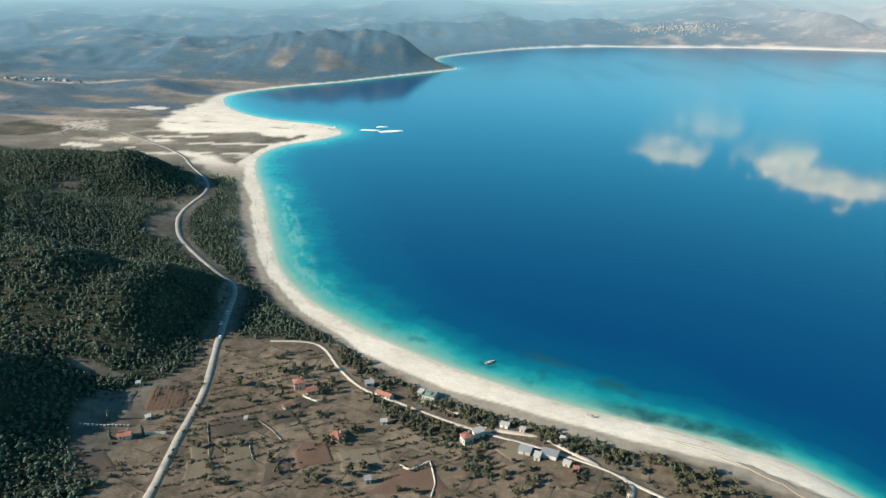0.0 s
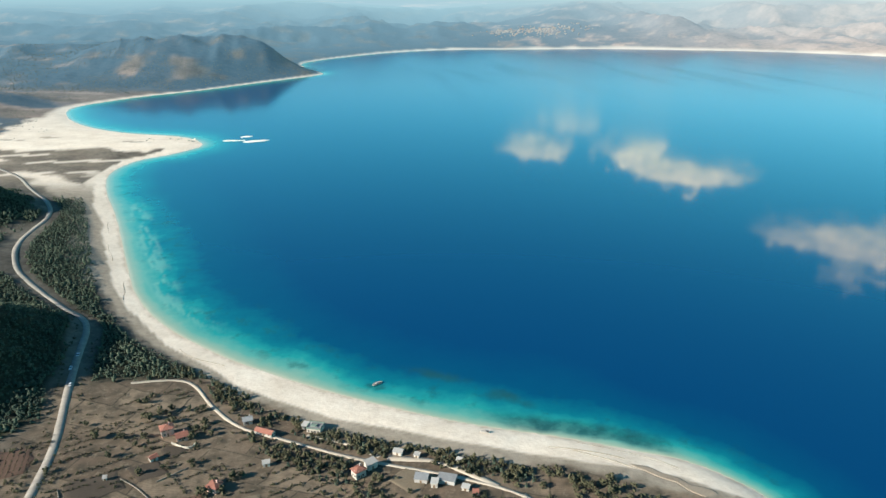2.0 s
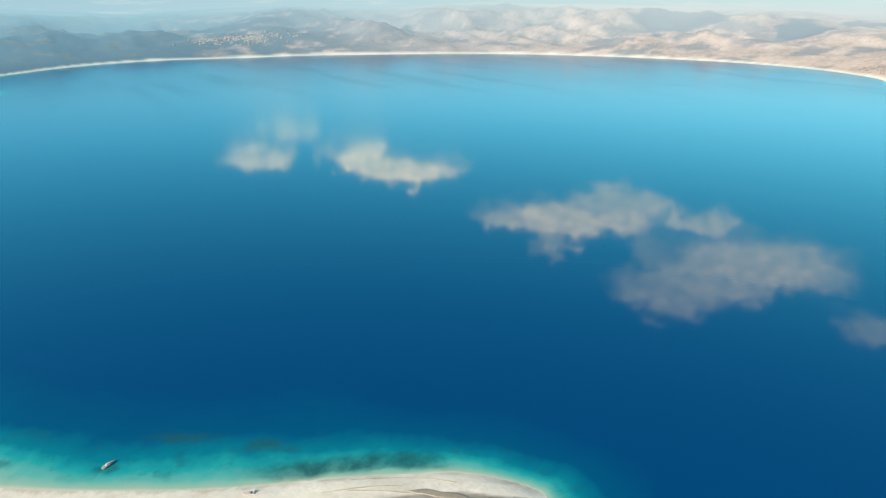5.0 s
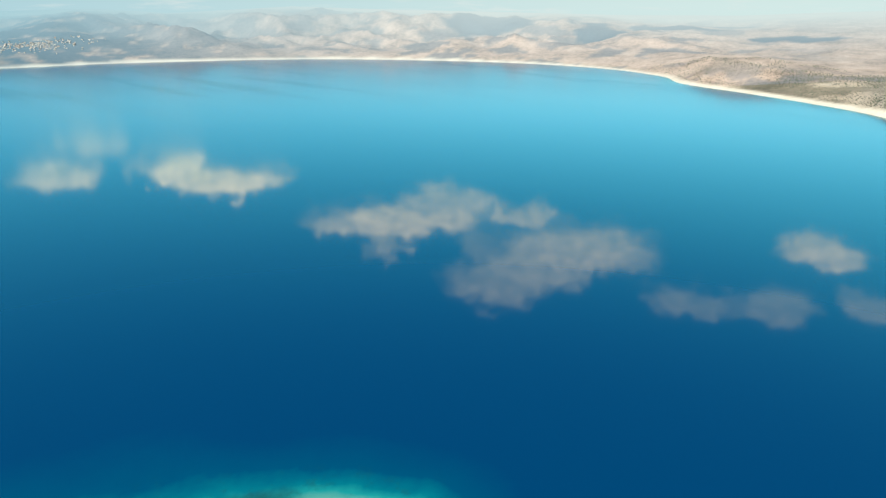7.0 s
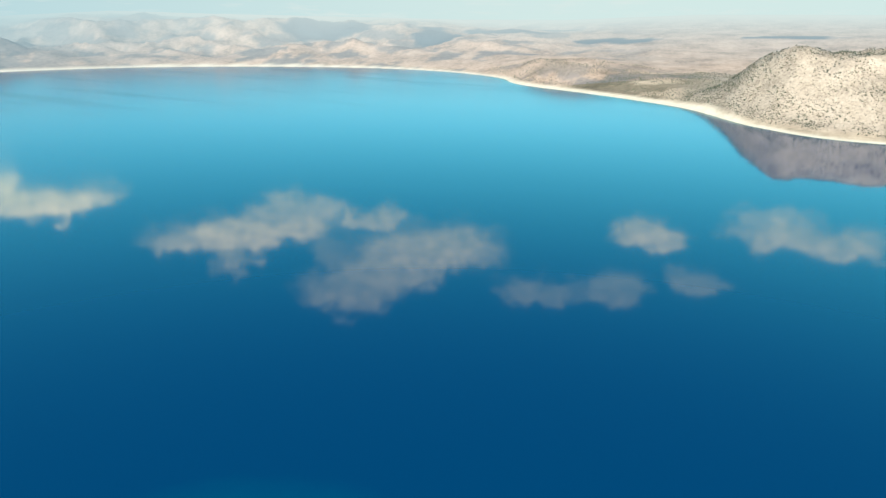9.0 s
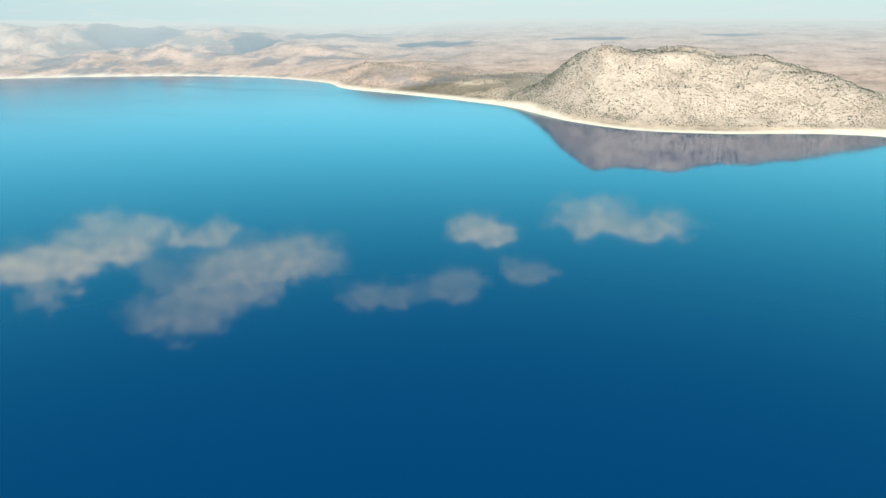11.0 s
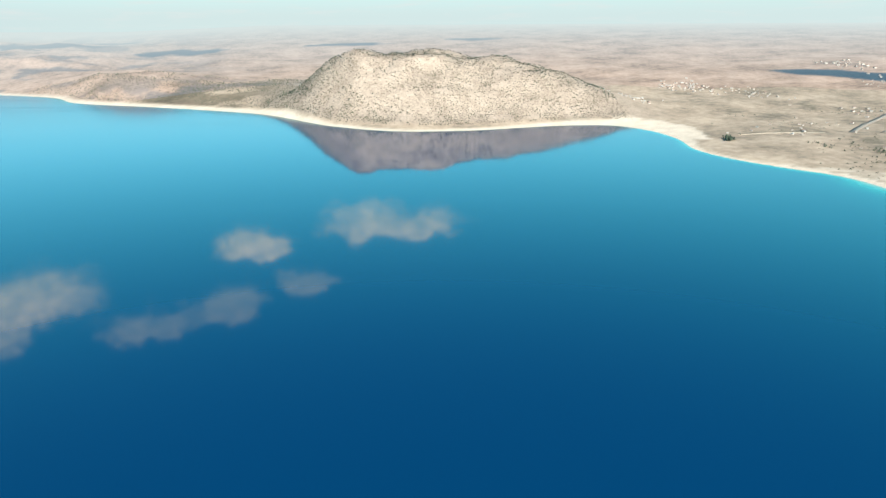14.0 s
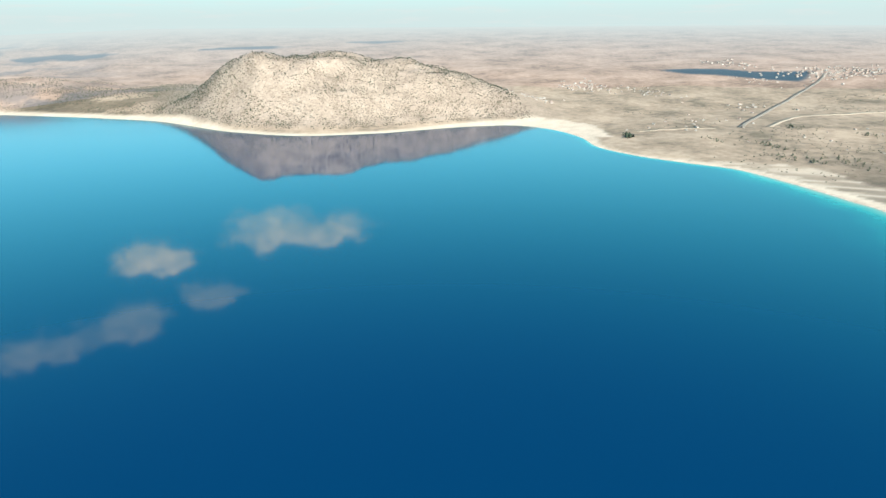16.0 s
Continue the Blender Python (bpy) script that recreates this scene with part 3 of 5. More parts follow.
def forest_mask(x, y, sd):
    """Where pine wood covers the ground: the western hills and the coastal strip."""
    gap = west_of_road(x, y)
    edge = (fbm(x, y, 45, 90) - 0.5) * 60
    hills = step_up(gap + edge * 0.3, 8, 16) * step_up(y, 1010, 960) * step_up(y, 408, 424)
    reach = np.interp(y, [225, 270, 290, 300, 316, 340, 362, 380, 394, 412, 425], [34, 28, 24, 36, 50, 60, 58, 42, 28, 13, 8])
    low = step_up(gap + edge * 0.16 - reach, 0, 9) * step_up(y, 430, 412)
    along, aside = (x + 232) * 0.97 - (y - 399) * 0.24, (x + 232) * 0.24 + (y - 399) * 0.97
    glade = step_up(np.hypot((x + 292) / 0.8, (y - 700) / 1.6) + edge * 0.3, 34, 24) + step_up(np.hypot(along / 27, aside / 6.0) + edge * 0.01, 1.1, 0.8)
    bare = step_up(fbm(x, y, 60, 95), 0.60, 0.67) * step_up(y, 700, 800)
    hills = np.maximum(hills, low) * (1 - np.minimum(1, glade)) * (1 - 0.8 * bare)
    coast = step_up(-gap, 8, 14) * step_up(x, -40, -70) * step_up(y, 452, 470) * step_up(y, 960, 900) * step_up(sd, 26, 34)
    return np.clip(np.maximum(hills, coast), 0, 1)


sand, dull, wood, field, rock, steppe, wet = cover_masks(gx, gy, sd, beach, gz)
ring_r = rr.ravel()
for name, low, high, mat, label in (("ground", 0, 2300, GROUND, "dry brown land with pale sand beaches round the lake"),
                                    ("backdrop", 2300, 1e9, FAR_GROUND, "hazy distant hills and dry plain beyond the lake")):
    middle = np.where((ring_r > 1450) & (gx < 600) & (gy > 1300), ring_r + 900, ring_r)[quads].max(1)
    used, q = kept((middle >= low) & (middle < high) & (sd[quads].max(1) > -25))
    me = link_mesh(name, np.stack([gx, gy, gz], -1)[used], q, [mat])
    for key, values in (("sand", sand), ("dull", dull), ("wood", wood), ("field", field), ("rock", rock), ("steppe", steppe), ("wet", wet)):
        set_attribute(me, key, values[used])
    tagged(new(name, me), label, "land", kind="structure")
used, q = kept(sd[quads].min(1) < 3)
me = link_mesh("water", np.stack([gx, gy, np.zeros(len(gx))], -1)[used], q, [WATER])
steep = 1.08 + 0.5 * step_up(gx, -60, 60) + 1.0 * step_up(gx, 150, 230) * step_up(gy, 460, 380) + 1.2 * step_up(gx, 60, 110) * step_up(gy, 260, 200) * step_up(gy, -420, -250) + 1.8 * step_up(gx, 1000, 1300) - 1.25 * step_up(gx, 500, 700) * step_up(gx, 1150, 1000) * step_up(gy, -350, -500)
set_attribute(me, "offshore", (-sd * steep)[used])
shoal = step_up(ridged(sd * 2.0 + 8 * fbm(gx, gy, 30, 76), gy * 0.45, 15, 71, 3), 0.6, 0.8) * step_up(-sd, 10, 18) * step_up(-sd + 14 * (fbm(gx, gy, 50, 72) - 0.5), 40, 26) * step_up(gx, -60, -130) * step_up(gy, 980, 900)
set_attribute(me, "shoal", shoal[used])
# beds of weed close in by the point, and dark patches further out
weed_bed = step_up(-sd + (fbm(gx, gy, 18, 73) - 0.5) * 10, 3, 7) * step_up(-sd + (fbm(gx, gy, 24, 74) - 0.5) * 14, 24, 14) * step_up(gx, 80, 125) * step_up(gx, 200, 180) * step_up(gy, 250, 280) * step_up(gy, 480, 440)
for px, py, half_x, half_y in ((76, 436, 26, 7), (113, 403, 16, 9), (126, 391, 10, 6), (30, 432, 8, 4), (-20, 470, 9, 4)):
    turn_x, turn_y = (gx - px) * 0.84 - (gy - py) * 0.54, (gx - px) * 0.54 + (gy - py) * 0.84
    weed_bed = np.maximum(weed_bed, 0.8 * step_up(np.hypot(turn_x / half_x, turn_y / half_y) + (fbm(gx, gy, 10, 75) - 0.5) * 1.4, 1.1, 0.4))
set_attribute(me, "weed", weed_bed[used])
tagged(new("water", me), "calm deep blue lake turning turquoise at the shore", "lake", kind="structure")


# ---- helpers for things ----
rng = np.random.default_rng(7)


def ground_at(x, y):
    return float(height(np.array([float(x)]), np.array([float(y)]))[0])


def part(name, me, mat, parent, label="", at=None):
    """One mesh object under a thing or a part."""
    if isinstance(me, bmesh.types.BMesh):
        bm, me = me, bpy.data.meshes.new(name)
        bm.to_mesh(me)
        bm.free()
    if not me.materials:
        me.materials.append(mat)
    ob = new(name, me)
    ob.parent = parent
    if at is not None:
        ob.matrix_basis = at
    return tagged(ob, label)


def thing(name, m, label, category, group="", kind=""):
    ob = new(name)
    ob.empty_display_size = 0.5
    ob.matrix_basis = m
    return tagged(ob, label, category, group, kind)


def box(bm, x0, y0, z0, x1, y1, z1):
    made = bmesh.ops.create_cube(bm, size=1.0)["verts"]
    for v in made:
        v.co = Vector(((x0 + x1) / 2 + v.co.x * (x1 - x0), (y0 + y1) / 2 + v.co.y * (y1 - y0), (z0 + z1) / 2 + v.co.z * (z1 - z0)))
    return made


def solid(points, faces):
    bm = bmesh.new()
    vs = [bm.verts.new(p) for p in points]
    for f in faces:
        bm.faces.new([vs[k] for k in f])
    bmesh.ops.recalc_face_normals(bm, faces=bm.faces)
    return bm


WHITE_WALL = plain("whitewashed_wall", (0.43, 0.39, 0.335), 0.9, 0.2, 1.2)
PINK_WALL = plain("pink_plaster", (0.58, 0.36, 0.29), 0.9, 0.15, 1.2)
GREY_WALL = plain("bare_block_wall", (0.38, 0.36, 0.33), 0.92, 0.2, 1.0)
RED_ROOF = plain("red_roof_tiles", (0.23, 0.098, 0.07), 0.85, 0.3, 0.9)
GREY_ROOF = plain("grey_metal_roof", (0.19, 0.195, 0.195), 0.85, 0.3, 1.5, 0.25)
WHITE_ROOF = plain("white_metal_roof", (0.31, 0.30, 0.275), 0.9, 0.25, 1.5, 0.15)
GREEN_ROOF = plain("green_roof_edge", (0.15, 0.20, 0.16), 0.8, 0.25, 1.5)
PANE = plain("window_glass", (0.03, 0.035, 0.04), 0.1, 0.1, 1.0, 0.6)
WOOD = plain("old_wood", (0.16, 0.11, 0.07), 0.9, 0.3, 0.6)
STONE = plain("pale_stone", (0.50, 0.45, 0.37), 0.95, 0.25, 0.8)
RED_SOIL = plain("red_ploughed_soil", (0.105, 0.064, 0.045), 0.98, 0.25, 2.5)
STRAW = plain("straw_stubble", (0.135, 0.108, 0.074), 0.98, 0.25, 3.0)
DUN = plain("grey_bare_plot", (0.105, 0.094, 0.08), 0.98, 0.2, 4.0)
DARK_SOIL = plain("dark_turned_soil", (0.07, 0.055, 0.041), 0.98, 0.25, 2.5)
WRACK = plain("dry_lake_weed", (0.30, 0.25, 0.18), 0.95, 0.3, 1.2)
MUD = plain("brown_mud_flat", (0.26, 0.21, 0.155), 0.8, 0.25, 3.0)
BRIGHT_SAND = plain("white_sand", (0.66, 0.61, 0.52), 0.95, 0.12, 3.0)


# ---- roads, tracks and plots laid on the ground ----
def strip(name, line, width, mat, label, category, lift=0.22, wobble=0.08, kind="structure"):
    """A band of that width along a line, draped over the ground, with sides that go into it."""
    p = smooth_loop(line, closed=False, step=5.0)[:, :2]
    way = np.gradient(p, axis=0)
    way /= np.maximum(np.hypot(way[:, 0], way[:, 1])[:, None], 1e-6)
    side = np.stack([-way[:, 1], way[:, 0]], -1)
    half = width / 2 * (1 + wobble * (wave(p[:, 0], p[:, 1], 14, 5) * 2 - 1))[:, None]
    across = [(-1.06, -1.2), (-1.0, 0.0), (0.0, 0.06), (1.0, 0.0), (1.06, -1.2)]
    verts = []
    for u, dz in across:
        q = p + side * half * u
        verts.append(np.column_stack([q, np.maximum(height(q[:, 0], q[:, 1]), height(p[:, 0], p[:, 1]) - 0.3) + lift + dz]))
    verts = np.stack(verts, 1).reshape(-1, 3)
    k = len(across)
    faces = [(a * k + b, a * k + b + 1, (a + 1) * k + b + 1, (a + 1) * k + b) for a in range(len(p) - 1) for b in range(k - 1)]
    return tagged(new(name, link_mesh(name, verts, faces, [mat], smooth=False)), label, category, kind=kind)


def plot(name, corners, mat, label, category="field", lift=0.3, ragged=2.2):
    """A four-cornered piece of ground with a slightly raised, uneven edge."""
    a, b, c, d = (np.array(q, float) for q in corners)
    count = 14
    u, v = np.meshgrid(np.linspace(0, 1, count), np.linspace(0, 1, count))
    u, v = u.ravel()[:, None], v.ravel()[:, None]
    p = (a * (1 - u) + b * u) * (1 - v) + (d * (1 - u) + c * u) * v
    p = p + ragged * np.stack([wave(p[:, 0], p[:, 1], 7, 31) * 2 - 1, wave(p[:, 0], p[:, 1], 7, 32) * 2 - 1], -1)
    rim = (u[:, 0] < 0.01) | (u[:, 0] > 0.99) | (v[:, 0] < 0.01) | (v[:, 0] > 0.99)
    z = height(p[:, 0], p[:, 1]) + np.where(rim, -0.6, lift)
    faces = [(r * count + q, r * count + q + 1, (r + 1) * count + q + 1, (r + 1) * count + q) for r in range(count - 1) for q in range(count - 1)]
    return tagged(new(name, link_mesh(name, np.column_stack([p, z]), faces, [mat])), label, category, kind="structure")


strip("road", MAIN_ROAD, 4.8, ROAD, "pale dusty two-lane road below the pine hills", "road")
SHORE_TRACK = [(-128, 457), (-101, 458), (-87, 449), (-72, 420), (-54, 394), (-31, 378), (-2, 359), (28, 341), (52, 328), (80, 310), (96, 297), (112, 280)]
strip("road", SHORE_TRACK, 2.5, TRACK, "pale gravel track behind the beach houses", "track", wobble=0.2)
strip("road", [(30, 347), (41, 343), (57, 337), (71, 323), (83, 309)], 4.5, TRACK, "sandy lane beside the beach", "track", wobble=0.3)
strip("road", [(94, 300), (97, 292), (93, 280), (90, 262)], 3.6, TRACK, "pale gravel track leaving the shore", "track", wobble=0.2)
strip("road", [(-14, 378), (0, 371), (14, 361), (26, 349)], 3.0, TRACK, "sandy lane beside the beach", "track", wobble=0.3)
strip("road", [(1395, -808), (1462, -874), (1618, -1051), (1934, -1411), (2150, -1640)], 12.0, ROAD, "straight pale road across the eastern plain", "road", lift=0.5)
strip("road", [(1363, -852), (1425, -935), (1465, -1000), (1455, -1083), (1454, -1218), (1440, -1400)], 13.0, TRACK, "broad pale dirt road on the eastern plain", "road", lift=0.5)
strip("road", [(1447, -600), (1437, -703), (1408, -760)], 8.0, TRACK, "pale dirt road near the eastern shore", "road", lift=0.8)

plot("field", [(-48, 284), (4, 292), (-7, 316), (-24, 310)], RED_SOIL, "freshly ploughed red-brown field")
plot("field", [(27, 327), (37, 334), (55, 326), (38, 312)], STRAW, "dry straw-coloured yard", "yard")
plot("field", [(-212, 354), (-217, 377), (-193, 383), (-187, 354)], DUN, "bare grey plot at the edge of the pine wood")
plot("field", [(-181, 356), (-186, 388), (-163, 391), (-159, 362)], RED_SOIL, "ploughed plot beside the road")
plot("field", [(-141, 324), (-128, 328), (-120, 296), (-136, 288)], STRAW, "yellow stubble field")
plot("field", [(-126, 330), (-108, 337), (-100, 310), (-117, 298)], STRAW, "pale stubble field")
plot("field", [(-140, 352), (-112, 362), (-104, 343), (-132, 332)], DARK_SOIL, "dark turned field")
plot("field", [(-109, 362), (-97, 368), (-87, 354), (-100, 346)], DARK_SOIL, "small dark garden plot")
plot("field", [(-96, 376), (-84, 380), (-78, 371), (-90, 366)], DARK_SOIL, "small dark garden plot")
plot("field", [(-84, 330), (-66, 335), (-60, 312), (-80, 306)], RED_SOIL, "reddish fallow field")
plot("field", [(-62, 322), (-38, 328), (-30, 312), (-56, 306)], STRAW, "dry grass field")
plot("field", [(-100, 312), (-84, 318), (-78, 300), (-95, 292)], DARK_SOIL, "dark turned field")
plot("field", [(-205, 312), (-182, 318), (-172, 300), (-196, 288)], DARK_SOIL, "dark plot beside the road")
plot("mud_flat", [(158, 321), (166, 318), (196, 282), (186, 280)], MUD, "brown mud flat behind the sandy point", "mud", ragged=2.5)

near = np.array([q for q in SHORE if -300 < q[0] < -60 and 480 < q[1] < 1010])
way = np.gradient(near[:, :2], axis=0)
way /= np.hypot(way[:, 0], way[:, 1])[:, None]
side = np.stack([-way[:, 1], way[:, 0]], -1)
start = 0
while start < len(near) - 8:
    stop = min(len(near), start + int(rng.integers(4, 7)))
    inland = rng.uniform(6, 14) + 9 * (wave(near[:, 0], near[:, 1], 22, 50) - 0.5)
    strip("weed_line", (near[:, :2] + side * inland[:, None])[start:stop], rng.uniform(0.25, 0.55), WRACK, "dark line of dry weed on the white beach", "weed", lift=0.12, wobble=0.9)
    start += int(rng.integers(9, 22))
strip("weed_line", [(122, 342), (138, 336), (152, 329), (160, 323)], 0.6, WRACK, "dark line of dry weed on the white beach", "weed", lift=0.12, wobble=0.8)
strip("weed_line", [(140, 346), (160, 334), (176, 322), (186, 310)], 0.45, WRACK, "dark line of dry weed on the white beach", "weed", lift=0.12, wobble=0.8)
strip("weed_line", [(134, 336), (150, 324), (162, 312)], 0.5, WRACK, "dark line of dry weed on the white beach", "weed", lift=0.12, wobble=0.8)


# ---- plants ----
OCTA = np.array([(1, 0, 0), (-1, 0, 0), (0, 1, 0), (0, -1, 0), (0, 0, 1), (0, 0, -1)], float)
OCTA_FACES = np.array([(0, 2, 4), (2, 1, 4), (1, 3, 4), (3, 0, 4), (2, 0, 5), (1, 2, 5), (3, 1, 5), (0, 3, 5)])


def clumps(centres, sizes, seed):
    """Ragged leaf clumps: one jagged eight-sided lump at each centre."""
    r = np.random.default_rng(seed)
    verts, faces = [], []
    for k, (c, s) in enumerate(zip(centres, sizes)):
        lump = OCTA * r.uniform(0.65, 1.35, (6, 1)) * s * np.array([1, 1, 0.72]) + r.normal(0, 0.16, (6, 3)) * s
        a = r.uniform(0, 6.28)
        turn = np.array([[math.cos(a), -math.sin(a), 0], [math.sin(a), math.cos(a), 0], [0, 0, 1]])
        verts.append(lump @ turn.T + c)
        faces.append(OCTA_FACES + 6 * k)
    return np.concatenate(verts), np.concatenate(faces)


def pine_crown(seed, count, tall=7.0):
    r = np.random.default_rng(seed)
    up = np.sort(r.uniform(0.2, 1.0, count))
    out = (1.08 - up) ** 0.5 * 2.3 * r.uniform(0.35, 1.0, count)
    a = r.uniform(0, 6.28, count)
    lean = r.normal(0, 0.3, 2)
    centres = np.stack([out * np.cos(a) + lean[0] * up, out * np.sin(a) + lean[1] * up, up * tall - 0.4], -1)
    return clumps(centres, (1.5 - 0.85 * up) * r.uniform(0.65, 1.15, count) * 7.0 / math.sqrt(count) * 0.75, seed + 50)


def round_crown(seed, count, tall=4.0, wide=2.4):
    r = np.random.default_rng(seed)
    v = r.normal(0, 1, (count, 3))
    v /= np.linalg.norm(v, axis=1)[:, None]
    centres = v * r.uniform(0.35, 1.0, (count, 1)) * np.array([wide, wide, tall * 0.42]) + np.array([0, 0, tall * 0.58])
    return clumps(centres, r.uniform(0.5, 1.0, count) * wide * 0.42, seed + 50)


def trunk_mesh(seed, tall, radius):
    """A tapered trunk with three limbs."""
    r = np.random.default_rng(seed)
    bm = bmesh.new()
    bmesh.ops.create_cone(bm, cap_ends=True, segments=7, radius1=radius, radius2=radius * 0.35, depth=tall, matrix=Matrix.Translation((0, 0, tall / 2)))
    for k in range(3):
        m4 = Matrix.Translation((0, 0, tall * (0.45 + 0.15 * k))) @ pose(0, 0, 0, 55, 0, 120 * k + r.uniform(0, 60)) @ Matrix.Translation((0, 0, tall * 0.14))
        bmesh.ops.create_cone(bm, cap_ends=False, segments=5, radius1=radius * 0.4, radius2=radius * 0.12, depth=tall * 0.28, matrix=m4)
    me = bpy.data.meshes.new("trunk")
    bm.to_mesh(me)
    bm.free()
    me.materials.append(BARK)
    return me


PINES = [(trunk_mesh(k, 6.3, 0.22), link_mesh("crown", *pine_crown(100 + k, 34), [PINE], smooth=False)) for k in range(7)]
BROADS = [(trunk_mesh(20 + k, 3.4, 0.2), link_mesh("crown", *round_crown(200 + k, 34, 5.0, 2.5), [OLIVE], smooth=False)) for k in range(5)]
BUSHES = [link_mesh("bush", *round_crown(300 + k, 16, 1.9, 1.35), [OLIVE], smooth=False) for k in range(6)]
CYPRESS = link_mesh("crown", *clumps(np.stack([rng.normal(0, 0.35, 26), rng.normal(0, 0.35, 26), np.linspace(0.5, 7.2, 26)], -1), np.linspace(1.1, 0.4, 26), 9), [PINE], smooth=False)


def plant_tree(x, y, kinds, scale, name, label, group):
    trunk, crown = kinds[int(rng.integers(len(kinds)))]
    ob = thing(name, pose(x, y, ground_at(x, y) - 0.1, 0, 0, rng.uniform(0, 360)) @ Matrix.Diagonal((scale, scale, scale * rng.uniform(0.9, 1.15), 1)), label, "tree", group)
    part("trunk", trunk, BARK, ob)
    part("crown", crown, PINE, ob)
    return ob


def scatter(name, spots, scales, shapes, mats, label, category, sink=0.15):
    """Many small plants joined into one mesh of stuff."""
    zs = height(spots[:, 0], spots[:, 1])
    verts, faces, base = [], [], 0
    pick = rng.integers(len(shapes), size=len(spots))
    spin = rng.uniform(0, 6.28, len(spots))
    for (x, y), z, s, k, a in zip(spots, zs, scales, pick, spin):
        v, f = shapes[k]
        c, t = math.cos(a) * s, math.sin(a) * s
        moved = np.empty(v.shape, np.float32)
        moved[:, 0], moved[:, 1], moved[:, 2] = v[:, 0] * c - v[:, 1] * t + x, v[:, 0] * t + v[:, 1] * c + y, v[:, 2] * s + z - sink
        verts.append(moved)
        faces.append(f + base)
        base += len(v)
    me = link_mesh(name, np.concatenate(verts), np.concatenate(faces), mats, smooth=False)
    return tagged(new(name, me), label, category, kind="stuff")


def jittered(x0, x1, y0, y1, gap):
    gx2, gy2 = np.meshgrid(np.arange(x0, x1, gap), np.arange(y0, y1, gap))
    p = np.stack([gx2.ravel(), gy2.ravel()], -1)
    return p + rng.uniform(-0.48, 0.48, p.shape) * gap


SHORE_LINE = smooth_loop(SHORE_TRACK, closed=False, step=4.0)[:, :2]
HOUSE_SPOTS = [(-94, 392), (-86, 385), (-61, 335), (14, 335), (20, 339), (47, 320), (54, 319), (-6, 385), (-97, 367), (-37, 384), (-49, 398), (-40, 297),
               (-36, 352), (-28, 388), (66, 309), (46, 342), (36, 346)]


def free_of_houses(p, gap=8.0):
    d = np.min([np.hypot(p[:, 0] - a, p[:, 1] - b) for a, b in HOUSE_SPOTS], axis=0)
    t = np.min(np.hypot(p[:, None, 0] - SHORE_LINE[None, :, 0], p[:, None, 1] - SHORE_LINE[None, :, 1]), axis=1)
    return (d > gap) & (t > 4.2)


# pine wood on the western hills and along the coast
spots = jittered(-760, -40, 225, 1010, 3.0)
spots = spots[spots[:, 0] > -0.80 * spots[:, 1] - 25]
dist, _ = shore_distance(spots[:, 0], spots[:, 1])
spots = spots[(forest_mask(spots[:, 0], spots[:, 1], dist) > rng.uniform(0.1, 0.9, len(spots))) & (np.abs(west_of_road(spots[:, 0], spots[:, 1])) > 7.5)]
small = [pine_crown(400 + k, 7, 6.2) for k in range(7)] + [round_crown(420 + k, 7, 5.6, 2.4) for k in range(6)]
scatter("pine_wood", spots, rng.uniform(0.3, 0.55, len(spots)) * (0.85 + 0.6 * wave(spots[:, 0], spots[:, 1], 14, 27)), small, [PINE], "dense dark green pine wood on the hills and shore", "wood")

# trees behind the beach and in the gardens, one by one
belt = SHORE_LINE[rng.integers(4, len(SHORE_LINE) - 6, 420)] + np.stack([rng.uniform(1, 15, 420), rng.uniform(3, 17, 420)], -1)
grove = np.stack([rng.uniform(-52, 26, 420), rng.uniform(322, 392, 420)], -1)
line_y = np.interp(grove[:, 0], SHORE_LINE[:, 0], SHORE_LINE[:, 1])
grove = grove[(grove[:, 1] < line_y - 4) & (grove[:, 1] > line_y - np.interp(grove[:, 0], [-52, -30, 5, 26], [8, 26, 30, 12]))]
east_grove = np.stack([rng.uniform(2, 26, 60), rng.uniform(297, 330, 60)], -1)
east_grove = east_grove[np.abs((east_grove[:, 0] - 14) - (318 - east_grove[:, 1]) * 0.5) < 7]
planted = []
for p, most in ((belt, 150), (grove, 95), (east_grove, 26)):
    count = 0
    for q in p[free_of_houses(p)]:
        d, w = shore_distance(q[0], q[1])
        if count < most and d > w * 0.92 and all((q[0] - a) ** 2 + (q[1] - b) ** 2 > 6.0 for a, b in planted):
            planted.append(tuple(q))
            count += 1
            if rng.uniform() < 0.45:
                plant_tree(q[0], q[1], PINES, rng.uniform(0.34, 0.62), "pine_tree", "dark green pine tree beside the beach track", "trees behind the beach")
            else:
                plant_tree(q[0], q[1], BROADS, rng.uniform(0.38, 0.72), "olive_tree", "grey-green broadleaf tree beside the beach track", "trees behind the beach")
more = np.concatenate([
    SHORE_LINE[rng.integers(2, len(SHORE_LINE) - 6, 900)] + np.stack([rng.uniform(0, 17, 900), rng.uniform(2, 19, 900)], -1),
    np.stack([rng.uniform(-52, 26, 500), rng.uniform(318, 392, 500)], -1)])
d, w = shore_distance(more[:, 0], more[:, 1])
line_y = np.interp(more[:, 0], SHORE_LINE[:, 0], SHORE_LINE[:, 1])
behind = (more[:, 1] > line_y) | (more[:, 1] > line_y - np.interp(more[:, 0], [-52, -30, 5, 26], [6, 24, 34, 14]))
more = more[(d > w * 0.95) & behind & free_of_houses(more, 7.0) & (fbm(more[:, 0], more[:, 1], 14, 13, 2) > 0.42)]
scatter("beach_grove", more, rng.uniform(0.25, 0.58, len(more)), small, [OLIVE], "undergrowth of small trees behind the beach", "wood")
